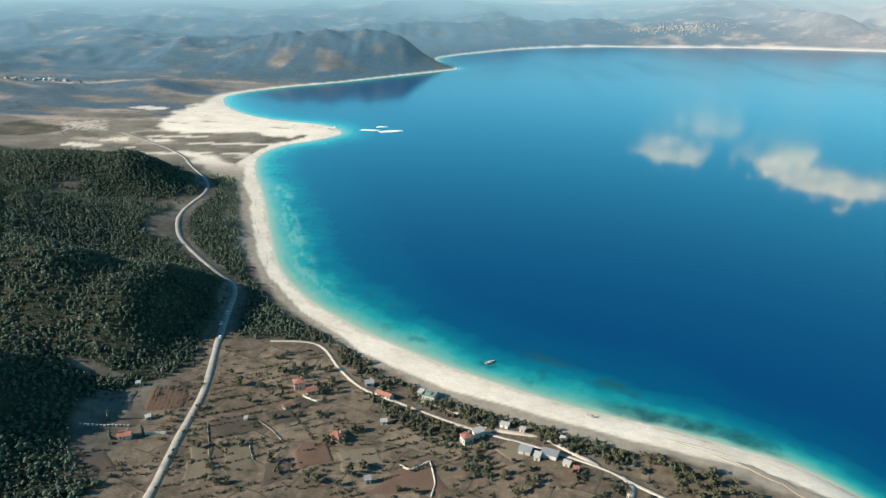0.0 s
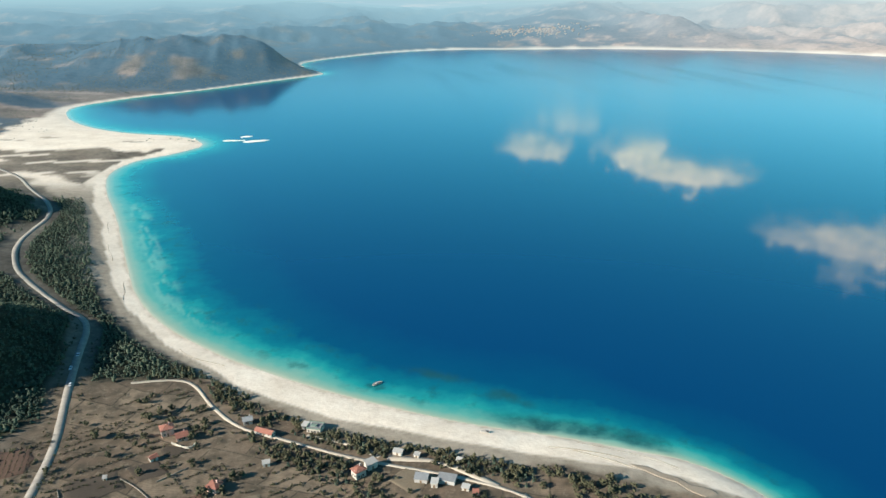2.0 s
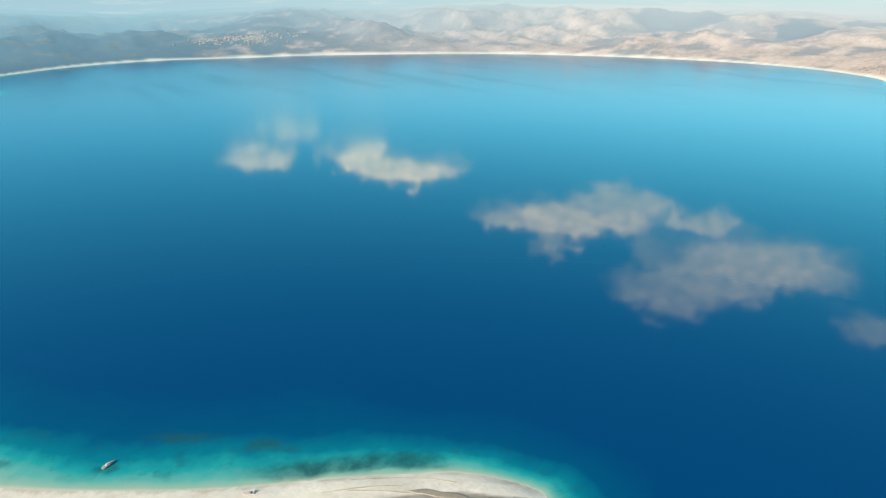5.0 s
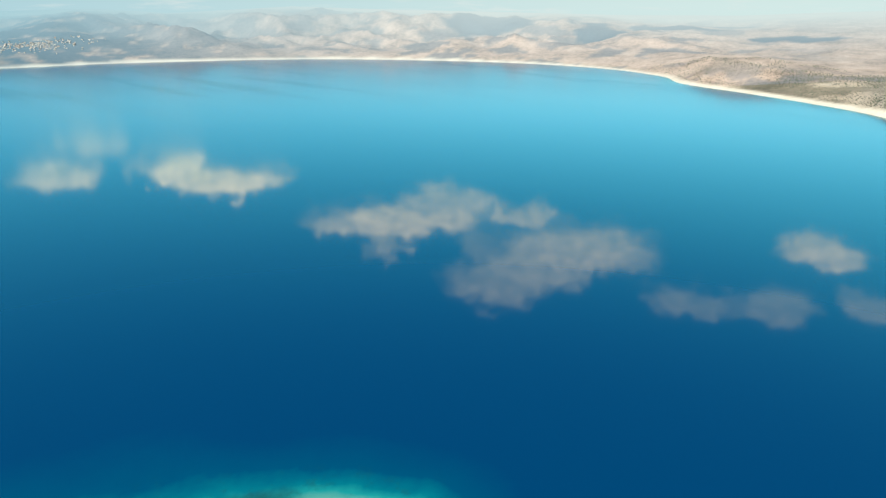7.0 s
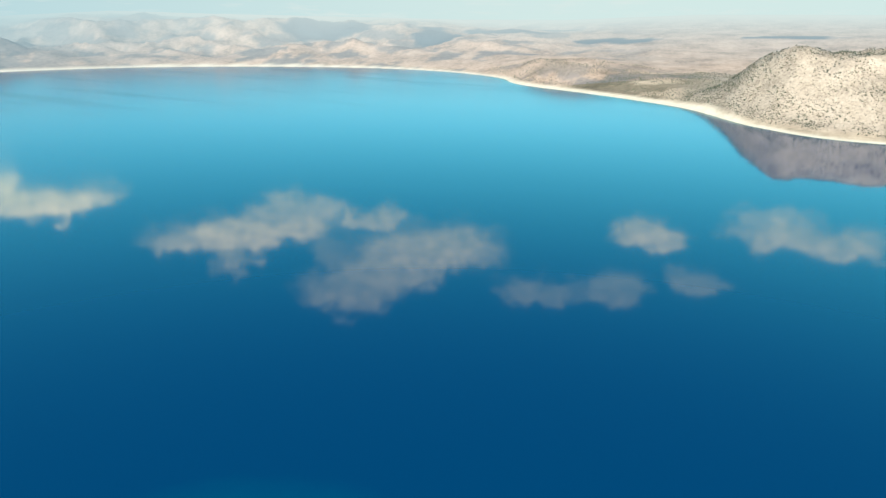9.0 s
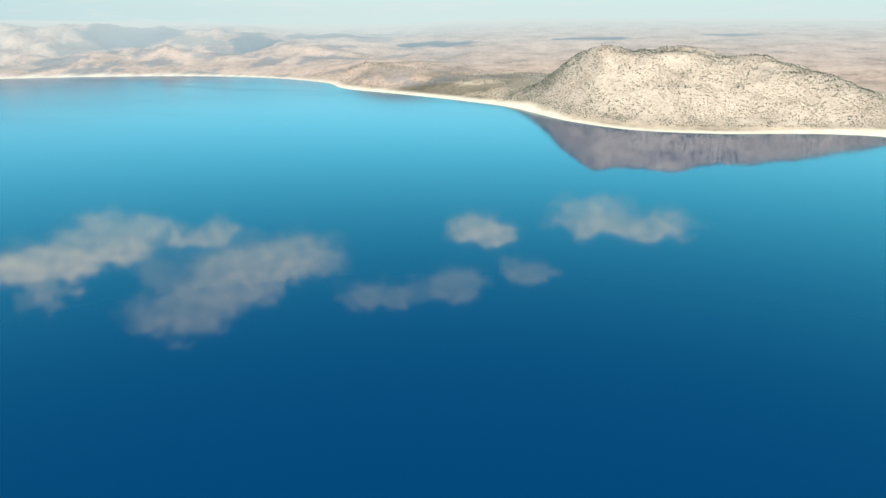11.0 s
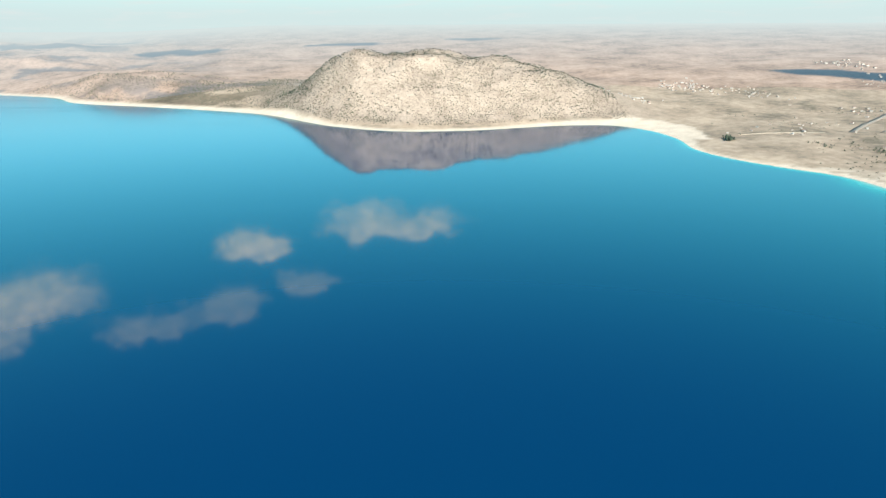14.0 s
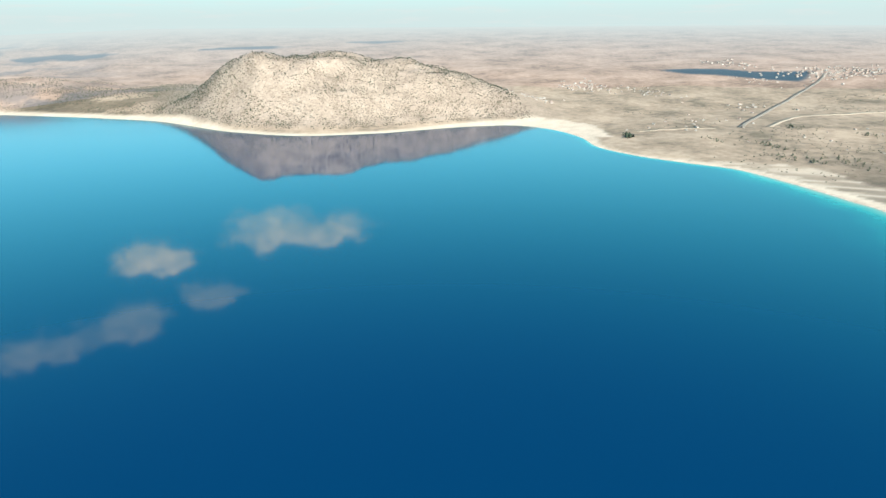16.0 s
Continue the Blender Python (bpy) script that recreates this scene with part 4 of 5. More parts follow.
lone = np.stack([rng.uniform(78, 185, 160), rng.uniform(262, 322, 160)], -1)
d, w = shore_distance(lone[:, 0], lone[:, 1])
lone = lone[(d > w * 1.02) & free_of_houses(lone, 7.0) & (fbm(lone[:, 0], lone[:, 1], 22, 19, 2) > 0.45)][:42]
for x, y in lone:
    plant_tree(x, y, BROADS, rng.uniform(0.5, 0.95), "olive_tree", "grey-green rounded tree in dry scrub behind the point", "trees behind the point")
GARDEN = [(-78, 394), (-74, 399), (-79, 384), (-73, 391), (-57, 332), (-53, 341), (-67, 331), (-94, 312), (-88, 303), (-150, 363), (-133, 393), (-102, 415), (-96, 419),
          (-107, 409), (-110, 412), (-48, 344), (-114, 327), (-67, 296), (-55, 294), (-50, 303), (-44, 308), (-119, 391), (-62, 340), (-72, 300)]
for x, y in GARDEN:
    plant_tree(x, y, BROADS, rng.uniform(0.7, 1.2), "garden_tree", "dark leafy tree standing in dry fields", "trees in the fields")
standing = np.stack([rng.uniform(-145, 60, 700), rng.uniform(286, 440, 700)], -1)
standing = standing[(standing[:, 1] < np.interp(standing[:, 0], SHORE_LINE[:, 0], SHORE_LINE[:, 1]) - 5) & free_of_houses(standing, 7.0) & (fbm(standing[:, 0], standing[:, 1], 24, 29, 2) > 0.58)][:75]
for x, y in standing:
    plant_tree(x, y, BROADS, rng.uniform(0.4, 0.9), "garden_tree", "dark leafy tree standing in dry fields", "trees in the fields")
for x, y in ((-187, 328), (-171, 333), (-196, 346)):
    ob = thing("cypress_tree", pose(x, y, ground_at(x, y) - 0.1), "slender dark cypress beside a farmhouse", "tree", "cypress trees")
    part("trunk", trunk_mesh(77, 2.0, 0.2), BARK, ob)
    part("crown", CYPRESS, PINE, ob)

# hedges and bushes between the fields
HEDGES = [((-148, 392), (-102, 415)), ((-145, 371), (-104, 393)), ((-132, 326), (-110, 338)), ((-113, 349), (-101, 327)), ((-123, 332), (-115, 298)), ((-101, 332), (-89, 303)),
          ((-91, 358), (-68, 364)), ((-59, 327), (-31, 334)), ((-83, 349), (-72, 327)), ((-146, 356), (-118, 366)), ((-147, 300), (-150, 380)), ((-24, 310), (-48, 300))]
bushes = []
for (ax, ay), (bx, by) in HEDGES:
    for u in np.arange(0, 1, 3.4 / math.hypot(bx - ax, by - ay)):
        if rng.uniform() < 0.75:
            bushes.append((ax + (bx - ax) * u + rng.normal(0, 0.7), ay + (by - ay) * u + rng.normal(0, 0.7), rng.uniform(0.45, 0.95)))
for x, y, s in bushes:
    ob = new("bush", BUSHES[int(rng.integers(6))])
    ob.matrix_basis = pose(x, y, ground_at(x, y) - 0.1, 0, 0, rng.uniform(0, 360)) @ Matrix.Diagonal((s, s, s, 1))
    tagged(ob, "low dark bush in a field hedge", "bush", "hedge bushes")

wild = np.concatenate([
    np.stack([rng.uniform(68, 205, 900), rng.uniform(255, 332, 900)], -1),
    np.stack([rng.uniform(-150, 60, 420), rng.uniform(282, 440, 420)], -1),
    np.stack([rng.uniform(-208, -156, 260), rng.uniform(276, 400, 260)], -1)])
d, w = shore_distance(wild[:, 0], wild[:, 1])
keep = (d > w * 1.0) & free_of_houses(wild, 6.0) & (fbm(wild[:, 0], wild[:, 1], 16, 15, 2) > np.where(wild[:, 0] > 66, 0.47, 0.56))
wild = wild[keep]
low = [round_crown(340 + k, 9, 1.9, 1.5) for k in range(6)]
scatter("scrub", wild, rng.uniform(0.4, 1.15, len(wild)) * np.where(wild[:, 0] > 66, 1.35, 1.0), low, [OLIVE], "low dry scrub behind the beach", "scrub")
verge = ROAD_LINE[rng.integers(0, 60, 220)] [:, :2] + np.stack([rng.choice([-1, 1], 220) * rng.uniform(6.0, 8.5, 220), rng.uniform(-2, 2, 220)], -1)
scatter("scrub", verge, rng.uniform(0.35, 0.8, len(verge)), low, [OLIVE], "low bushes along the road verge", "scrub")

# hedge rows between the parcels, all running the same way
c26, s26 = math.cos(radians(26)), math.sin(radians(26))
rows = []
for row in range(-14, 34):
    across = row * 7.5 + rng.normal(0, 1.2)
    for along in np.arange(-60, 220, 1.5):
        x, y = -150 + along * c26 - across * s26, 330 + along * s26 + across * c26 - 60
        rows.append((x + rng.normal(0, 0.5), y + rng.normal(0, 0.5), row, along))
rows = np.array(rows)
d, w = shore_distance(rows[:, 0], rows[:, 1])
line_y = np.interp(rows[:, 0], SHORE_LINE[:, 0], SHORE_LINE[:, 1])
keep = (rows[:, 0] > -148) & (rows[:, 0] < 75) & (rows[:, 1] > 282) & (rows[:, 1] < np.minimum(line_y - 4, 445)) & free_of_houses(rows, 7.0)
keep &= fbm(rows[:, 3] * 1.0, rows[:, 2] * 90.0, 16, 23, 2) > 0.52
rows = rows[keep, :2]
scatter("hedge_rows", rows, rng.uniform(0.3, 0.8, len(rows)), low, [OLIVE], "thin dark hedge rows between dry parcels", "hedge")

# rows of low vines in the plot beside the road
vines = np.array([((-180 + 20 * u - 5 * v) + rng.normal(0, 0.15), (358 + 5 * u + 29 * v) + rng.normal(0, 0.15)) for u in np.linspace(0.04, 0.96, 8) for v in np.linspace(0.03, 0.97, 24)])
scatter("vine_rows", vines, rng.uniform(0.28, 0.45, len(vines)), low, [OLIVE], "rows of low vines in a ploughed plot", "vines")

# scrub on the far hills
far_low = [round_crown(360 + k, 5, 1.8, 1.4) for k in range(6)]


def hill_scrub(x0, x1, y0, y1, gap, keep, sizes, mat, label, thin=0.5, lump=40, loose=0.06):
    p = jittered(x0, x1, y0, y1, gap)
    z = height(p[:, 0], p[:, 1])
    d, w = shore_distance(p[:, 0], p[:, 1])
    p = p[(d > w * 1.1 + 4) & keep(p[:, 0], p[:, 1], z) & (fbm(p[:, 0], p[:, 1], lump, 17, 3) > rng.normal(thin, loose, len(p)))]
    scatter("hillside_scrub", p, rng.uniform(*sizes, len(p)), far_low, [mat], label, "scrub", sink=0.3)


hill_scrub(1600, 2080, -460, 460, 5.6, lambda x, y, z: z > 6, (0.9, 2.0), SCRUB, "grey-green scrub dotted over a pale rocky hill", 0.42, 26, 0.13)
hill_scrub(1640, 1960, 120, 460, 7.0, lambda x, y, z: (z > 8) & (y - 0.6 * (x - 1640) > 90), (1.1, 2.2), HAZED_SCRUB, "dense grey-green scrub on the flank of a rocky hill", 0.42, 60)
hill_scrub(1700, 2600, 250, 1300, 9.5, lambda x, y, z: z > 6, (1.0, 2.3), HAZED_SCRUB, "grey-green scrub on low shore hills", 0.44, 120)
hill_scrub(-900, 120, 1950, 2640, 9.5, lambda x, y, z: z > 5, (0.8, 1.8), HAZED_SCRUB, "grey-green juniper scrub on the headland", 0.47, 110)
hill_scrub(860, 1700, -1400, -600, 17.0, lambda x, y, z: z > 2, (0.8, 2.0), HAZED_SCRUB, "grey-green bushes over the eastern plain", 0.57, 70)
hill_scrub(-1300, -480, 1100, 2000, 12.0, lambda x, y, z: z > 2, (0.6, 1.4), HAZED_SCRUB, "grey-green bushes over the northern plain", 0.57, 90)


# ---- buildings ----
def gable_roof(w, d, h, rise, over=0.5, thick=0.18):
    """Two sloping slabs that meet at a ridge along x."""
    x, y = w / 2 + over, d / 2 + over
    drop = rise * over / (d / 2)
    low, top = h - drop, h + rise
    pts = []
    for s in (-1, 1):
        for dz in (0, thick):
            pts += [(s * x, -y, low + dz), (s * x, 0, top + dz), (s * x, y, low + dz)]
    faces = [(3, 4, 10, 9), (4, 5, 11, 10), (0, 6, 7, 1), (1, 7, 8, 2), (0, 1, 4, 3), (1, 2, 5, 4), (6, 9, 10, 7), (7, 10, 11, 8), (0, 3, 9, 6), (2, 8, 11, 5)]
    return solid(pts, faces)


def hip_roof(w, d, h, rise, over=0.5, thick=0.18):
    x, y, r = w / 2 + over, d / 2 + over, max(0.2, (w - d) / 2)
    pts = [(-x, -y, h - 0.1), (x, -y, h - 0.1), (x, y, h - 0.1), (-x, y, h - 0.1), (-x, -y, h + thick), (x, -y, h + thick), (x, y, h + thick), (-x, y, h + thick),
           (-r, 0, h + rise), (r, 0, h + rise)]
    return solid(pts, [(3, 2, 1, 0), (0, 1, 5, 4), (1, 2, 6, 5), (2, 3, 7, 6), (3, 0, 4, 7), (4, 5, 9, 8), (6, 7, 8, 9), (5, 6, 9), (7, 4, 8)])


def gable_walls(w, d, h, rise):
    x, y = w / 2, d / 2
    pts = [(-x, -y, -1.0), (x, -y, -1.0), (x, y, -1.0), (-x, y, -1.0), (-x, -y, h), (x, -y, h), (x, y, h), (-x, y, h), (-x, 0, h + rise * 0.96), (x, 0, h + rise * 0.96)]
    return solid(pts, [(3, 2, 1, 0), (0, 1, 5, 4), (2, 3, 7, 6), (1, 2, 6, 9, 5), (3, 0, 4, 8, 7), (4, 5, 9, 8), (6, 7, 8, 9)])


def window(parent, x, y, z, side, w=0.95, h=1.2):
    """A framed window on the wall that faces along +x, -x, +y or -y."""
    turn = {"+x": 90, "-x": -90, "+y": 180, "-y": 0}[side]
    bm = bmesh.new()
    for a, b, c, d in ((-w / 2 - 0.08, -0.08, w / 2 + 0.08, 0), (-w / 2 - 0.08, h, w / 2 + 0.08, h + 0.08), (-w / 2 - 0.08, 0, -w / 2, h), (w / 2, 0, w / 2 + 0.08, h)):
        box(bm, a, -0.06, b, c, 0.02, d)
    frame_ob = part("window", bm, WHITE_WALL, parent, at=pose(x, y, z, 0, 0, turn))
    bm = bmesh.new()
    box(bm, -w / 2, -0.025, 0, w / 2, 0.02, h)
    part("pane", bm, PANE, frame_ob)


def house(x, y, turn, w, d, h, rise, wall, roof, label, hip=False, chimney=True):
    w, d, h, rise = 0.8 * w, 0.8 * d, 0.84 * h, 0.8 * rise
    ob = thing("house", pose(x, y, ground_at(x, y), 0, 0, turn), label, "house", "houses near the beach")
    if hip:
        bm = bmesh.new()
        box(bm, -w / 2, -d / 2, -1.0, w / 2, d / 2, h)
        part("wall", bm, wall, ob)
        top = part("roof", hip_roof(w, d, h, rise), roof, ob)
    else:
        part("wall", gable_walls(w, d, h, rise), wall, ob)
        top = part("roof", gable_roof(w, d, h, rise), roof, ob)
    levels = [1.0] if h < 4.5 else [1.0, 3.9]
    for z in levels:
        for u in np.arange(-w / 2 + 1.6, w / 2 - 1.0, 2.6):
            if not (z == 1.0 and abs(u) < 1.0):
                window(ob, u, -d / 2, z, "-y")
            window(ob, u, d / 2, z, "+y")
        for side, sx in (("+x", w / 2), ("-x", -w / 2)):
            window(ob, sx, d * 0.2, z, side)
            window(ob, sx, -d * 0.2, z, side)
    bm = bmesh.new()
    box(bm, -0.5, -d / 2 - 0.06, 0, 0.5, -d / 2 + 0.02, 2.05)
    part("door", bm, WOOD, ob, "dark wooden door")
    if chimney:
        bm = bmesh.new()
        box(bm, w * 0.2, 0.3, h + rise * 0.4, w * 0.2 + 0.6, 0.9, h + rise + 0.8)
        box(bm, w * 0.2 - 0.08, 0.22, h + rise + 0.8, w * 0.2 + 0.68, 0.98, h + rise + 0.95)
        part("chimney", bm, wall, top)
    return ob


def shed(x, y, turn, w, d, h, wall, roof, label, slope=0.5):
    """A low building under one gently sloping sheet roof, with a wide door."""
    w, d, h = 0.74 * w, 0.72 * d, 0.82 * h
    ob = thing("shed", pose(x, y, ground_at(x, y), 0, 0, turn), label, "shed", "sheds near the beach")
    pts = [(-w / 2, -d / 2, -1), (w / 2, -d / 2, -1), (w / 2, d / 2, -1), (-w / 2, d / 2, -1), (-w / 2, -d / 2, h), (w / 2, -d / 2, h), (w / 2, d / 2, h + slope), (-w / 2, d / 2, h + slope)]
    part("wall", solid(pts, [(3, 2, 1, 0), (0, 1, 5, 4), (1, 2, 6, 5), (2, 3, 7, 6), (3, 0, 4, 7), (4, 5, 6, 7)]), wall, ob)
    a, b, k = w / 2 + 0.4, d / 2 + 0.4, slope * 0.4 / d
    pts = [(sx * a, sy * b, h + (slope + k if sy > 0 else -k) + dz) for dz in (0.03, 0.15) for sx, sy in ((-1, -1), (1, -1), (1, 1), (-1, 1))]
    part("roof", solid(pts, [(3, 2, 1, 0), (4, 5, 6, 7), (0, 1, 5, 4), (1, 2, 6, 5), (2, 3, 7, 6), (3, 0, 4, 7)]), roof, ob)
    bm = bmesh.new()
    box(bm, -0.55, -d / 2 - 0.05, 0, 0.55, -d / 2 + 0.02, min(2.0, h - 0.2))
    part("door", bm, WOOD, ob, "dark wooden door")
    return ob


house(-94, 392, 20, 8.5, 7.5, 5.6, 1.9, PINK_WALL, RED_ROOF, "two-storey pink house with a red tiled roof in dry fields", hip=True)
house(-85, 386, 20, 8.0, 7.0, 3.4, 1.7, PINK_WALL, RED_ROOF, "pink house with a red tiled roof and garden wall")
house(-61, 335, -30, 7.5, 7.0, 4.0, 2.2, PINK_WALL, RED_ROOF, "small pink house with a steep red roof among trees", hip=True)
house(13, 334, 28, 7.5, 6.5, 5.4, 1.8, WHITE_WALL, RED_ROOF, "white two-storey house with a red roof beside the track", hip=True)
house(-49, 397, 10, 6.5, 5.5, 3.6, 1.3, WHITE_WALL, GREY_ROOF, "white house with a dark roof among beach trees")
house(-38, 383, -33, 14.0, 5.0, 3.2, 1.5, WHITE_WALL, RED_ROOF, "long low white house with a red roof along the track", chimney=False)
house(-97, 367, 35, 5.0, 4.0, 2.9, 1.1, WHITE_WALL, RED_ROOF, "tiny white cottage beside a dark garden", chimney=False)
house(-180, 330, 12, 8.5, 6.5, 3.2, 1.6, WHITE_WALL, RED_ROOF, "white farmhouse with a faded red roof near the road")
shed(20, 340, 28, 8.0, 6.0, 4.6, WHITE_WALL, WHITE_ROOF, "white barn with a pale sheet roof beside a house")
shed(45, 322, -20, 9.0, 6.5, 3.2, GREY_WALL, GREY_ROOF, "grey block shed with a metal roof")
shed(58, 318, -25, 12.0, 7.0, 3.4, GREY_WALL, GREY_ROOF, "long grey shed with a blue-grey metal roof")
shed(51, 316, -20, 4.5, 5.0, 3.8, WHITE_WALL, WHITE_ROOF, "small white shed between grey sheds")
shed(-36, 352, 5, 5.0, 3.6, 2.6, WHITE_WALL, WHITE_ROOF, "small white shed in dry fields")
shed(-40, 297, 15, 4.0, 4.0, 3.6, WHITE_WALL, GREY_ROOF, "small white hut beside the red field")
shed(-14, 386, -25, 6.5, 5.0, 3.4, WHITE_WALL, WHITE_ROOF, "white beach hut with a pale roof")
shed(66, 309, -30, 5.0, 3.5, 2.6, WHITE_WALL, WHITE_ROOF, "small pale hut beside the track")
shed(70, 304, -10, 3.5, 3.0, 2.4, WHITE_WALL, RED_ROOF, "small pale hut beside the track")
shed(46, 344, -30, 4.0, 3.0, 2.5, WHITE_WALL, WHITE_ROOF, "little white kiosk behind the beach")
shed(36, 349, -30, 7.0, 4.0, 2.8, WHITE_WALL, WHITE_ROOF, "white kiosk behind the beach trees")
shed(68, 334, -28, 4.0, 2.5, 2.4, WHITE_WALL, WHITE_ROOF, "white kiosk at the edge of the beach")
shed(-175, 350, 30, 3.8, 3.0, 2.3, WHITE_WALL, WHITE_ROOF, "small white greenhouse shed beside a ploughed plot")
shed(-196, 387, 15, 3.6, 2.8, 2.3, WHITE_WALL, WHITE_ROOF, "white hut at the foot of the pine hill")
shed(-118, 352, 0, 2.2, 2.2, 2.2, WHITE_WALL, WHITE_ROOF, "tiny white pump house in the fields")

# the flat-roofed beach restaurant with a green parapet
ob = thing("beach_restaurant", pose(-9, 383, ground_at(-9, 383), 0, 0, -22) @ Matrix.Diagonal((0.66, 0.66, 0.7, 1)), "flat-roofed beach restaurant with a green-edged roof terrace", "restaurant")
bm = bmesh.new()
box(bm, -6.5, -5, -1, 6.5, 5, 4.4)
part("wall", bm, WHITE_WALL, ob)
bm = bmesh.new()
for a, b, c, d in ((-6.9, -5.4, 6.9, -4.9), (-6.9, 4.9, 6.9, 5.4), (-6.9, -4.9, -6.4, 4.9), (6.4, -4.9, 6.9, 4.9)):
    box(bm, a, b, 4.2, c, d, 5.3)
part("parapet", bm, GREEN_ROOF, ob, "dark green parapet")
bm = bmesh.new()
box(bm, -6.4, -4.9, 4.38, 6.4, 4.9, 4.5)
part("roof", bm, GREY_ROOF, ob)
bm = bmesh.new()
box(bm, -3.6, -2.2, 4.5, 1.8, 1.4, 5.6)
part("roof_room", bm, GREEN_ROOF, ob)
for u in (-4.6, -1.6, 1.4, 4.4):
    window(ob, u, -5, 1.0, "-y", 1.6, 1.5)
    window(ob, u, 5, 1.0, "+y", 1.6, 1.5)

# beehives in a row by the wood
for k in range(13):
    u = k / 12
    x, y = -208 + 25 * u, 337 + 4 * u
    ob = thing("beehive", pose(x, y, ground_at(x, y), 0, 0, 10 + rng.uniform(-8, 8)), "pale wooden beehive standing in a row", "beehive", "beehives in a row")
    bm = bmesh.new()
    box(bm, -0.55, -0.45, 0.15, 0.55, 0.45, 1.0)
    part("hive_body", bm, WHITE_WALL, ob)
    bm = bmesh.new()
    box(bm, -0.62, -0.52, 1.0, 0.62, 0.52, 1.12)
    part("lid", bm, WHITE_ROOF, ob)
    bm = bmesh.new()
    for sx in (-0.45, 0.35):
        for sy in (-0.4, 0.3):
            box(bm, sx, sy, -0.2, sx + 0.1, sy + 0.1, 0.16)
    part("stand", bm, WOOD, ob)


FIELD_STONE = plain("field_stone", (0.21, 0.185, 0.15), 0.95, 0.3, 0.8)


def stone_wall(line, label, tall=1.0, thick=0.8, mat=STONE):
    """A low wall of single stones along a line."""
    p = smooth_loop(line, closed=False, step=1.6)[:, :2]
    ob = thing("stone_wall", pose(p[0, 0], p[0, 1], ground_at(*p[0])), label, "wall")
    stone = bmesh.new()
    box(stone, -0.8, -thick / 2, -0.6, 0.8, thick / 2, tall)
    bmesh.ops.bevel(stone, geom=stone.edges[:], offset=0.12, segments=1, affect="EDGES")
    me = bpy.data.meshes.new("stone")
    stone.to_mesh(me)
    stone.free()
    me.materials.append(mat)
    for a, b in zip(p[:-1], p[1:]):
        mid, long = (a + b) / 2, math.hypot(*(b - a))
        part("stone", me, mat, ob, at=pose(mid[0] - p[0, 0], mid[1] - p[0, 1], ground_at(*mid) - ground_at(*p[0]) + 0.2 + rng.uniform(-0.12, 0.12), 0, 0,
                                             math.degrees(math.atan2(b[1] - a[1], b[0] - a[0])) + rng.uniform(-6, 6)) @ Matrix.Diagonal((long / 1.7, 1, 1, 1)))


stone_wall([(-24, 311), (-19, 307.5), (-14, 310), (-8, 315.5)], "pale stone wall round the red field")
stone_wall([(-8, 315.5), (-6, 305), (-5, 296), (-7, 286)], "pale stone wall across the red field", 0.6, 0.7)
stone_wall([(-90, 381), (-80, 375), (-76, 379)], "pale garden wall beside the pink house", 1.1, 0.5)
stone_wall([(-171, 333), (-165, 334.5), (-159, 335)], "pale wall between farmhouse and road", 1.2, 0.6)


stone_wall([(-110.5, 351.9), (-101.1, 343.2), (-92.9, 332.8)], "low rough stone wall between dry fields", 0.45, 0.45, FIELD_STONE)
stone_wall([(-110.6, 330.4), (-107.4, 321.6), (-104.1, 313.9)], "low rough stone wall between dry fields", 0.45, 0.45, FIELD_STONE)
stone_wall([(-139.4, 346.9), (-133.6, 330.8), (-129.0, 316.8)], "low rough stone wall between dry fields", 0.45, 0.45, FIELD_STONE)
stone_wall([(-91.7, 345.8), (-84.5, 351.1), (-77.0, 356.3)], "low rough stone wall between dry fields", 0.45, 0.45, FIELD_STONE)


# ---- boats and sandbanks ----
def boat(x, y, z, turn, long, label):
    ob = thing("boat", pose(x, y, z, 0, 0, turn), label, "boat")
    k, pts, faces = 9, [], []
    for i in range(k):
        u = i / (k - 1)
        half = long * 0.17 * (math.sin(math.pi * min(1, 0.25 + u * 0.75)) ** 0.6 if u < 1 else 0.02)
        x0, sheer = (u - 0.5) * long, 0.75 + 0.35 * u * u
        pts += [(x0, -half, sheer), (x0, -half * 0.6, -0.25), (x0, half * 0.6, -0.25), (x0, half, sheer), (x0, half * 0.86, sheer - 0.02), (x0, 0, 0.15), (x0, -half * 0.86, sheer - 0.02)]
    for i in range(k - 1):
        faces += [(i * 7 + j, i * 7 + (j + 1) % 7, (i + 1) * 7 + (j + 1) % 7, (i + 1) * 7 + j) for j in range(7)]
    faces += [tuple(range(7)), tuple(range((k - 1) * 7, k * 7))]
    part("hull", solid(pts, faces), WHITE_ROOF, ob)
    bm = bmesh.new()
    box(bm, -long * 0.18, -long * 0.1, 0.2, long * 0.14, long * 0.1, 1.5)
    bmesh.ops.bevel(bm, geom=bm.edges[:], offset=0.15, segments=2, affect="EDGES")
    part("cabin", bm, GREY_WALL, ob, "grey cabin")
    for u in (-0.32, 0.26):
        bm = bmesh.new()
        box(bm, long * u, -long * 0.13, 0.45, long * u + 0.35, long * 0.13, 0.55)
        part("bench", bm, WOOD, ob)
    return ob


boat(33, 434, 0.1, 25, 7.5, "small white cabin boat moored in turquoise shallows")
boat(90, 364, ground_at(90, 364) + 0.3, 160, 5.5, "small boat pulled up on the white beach")


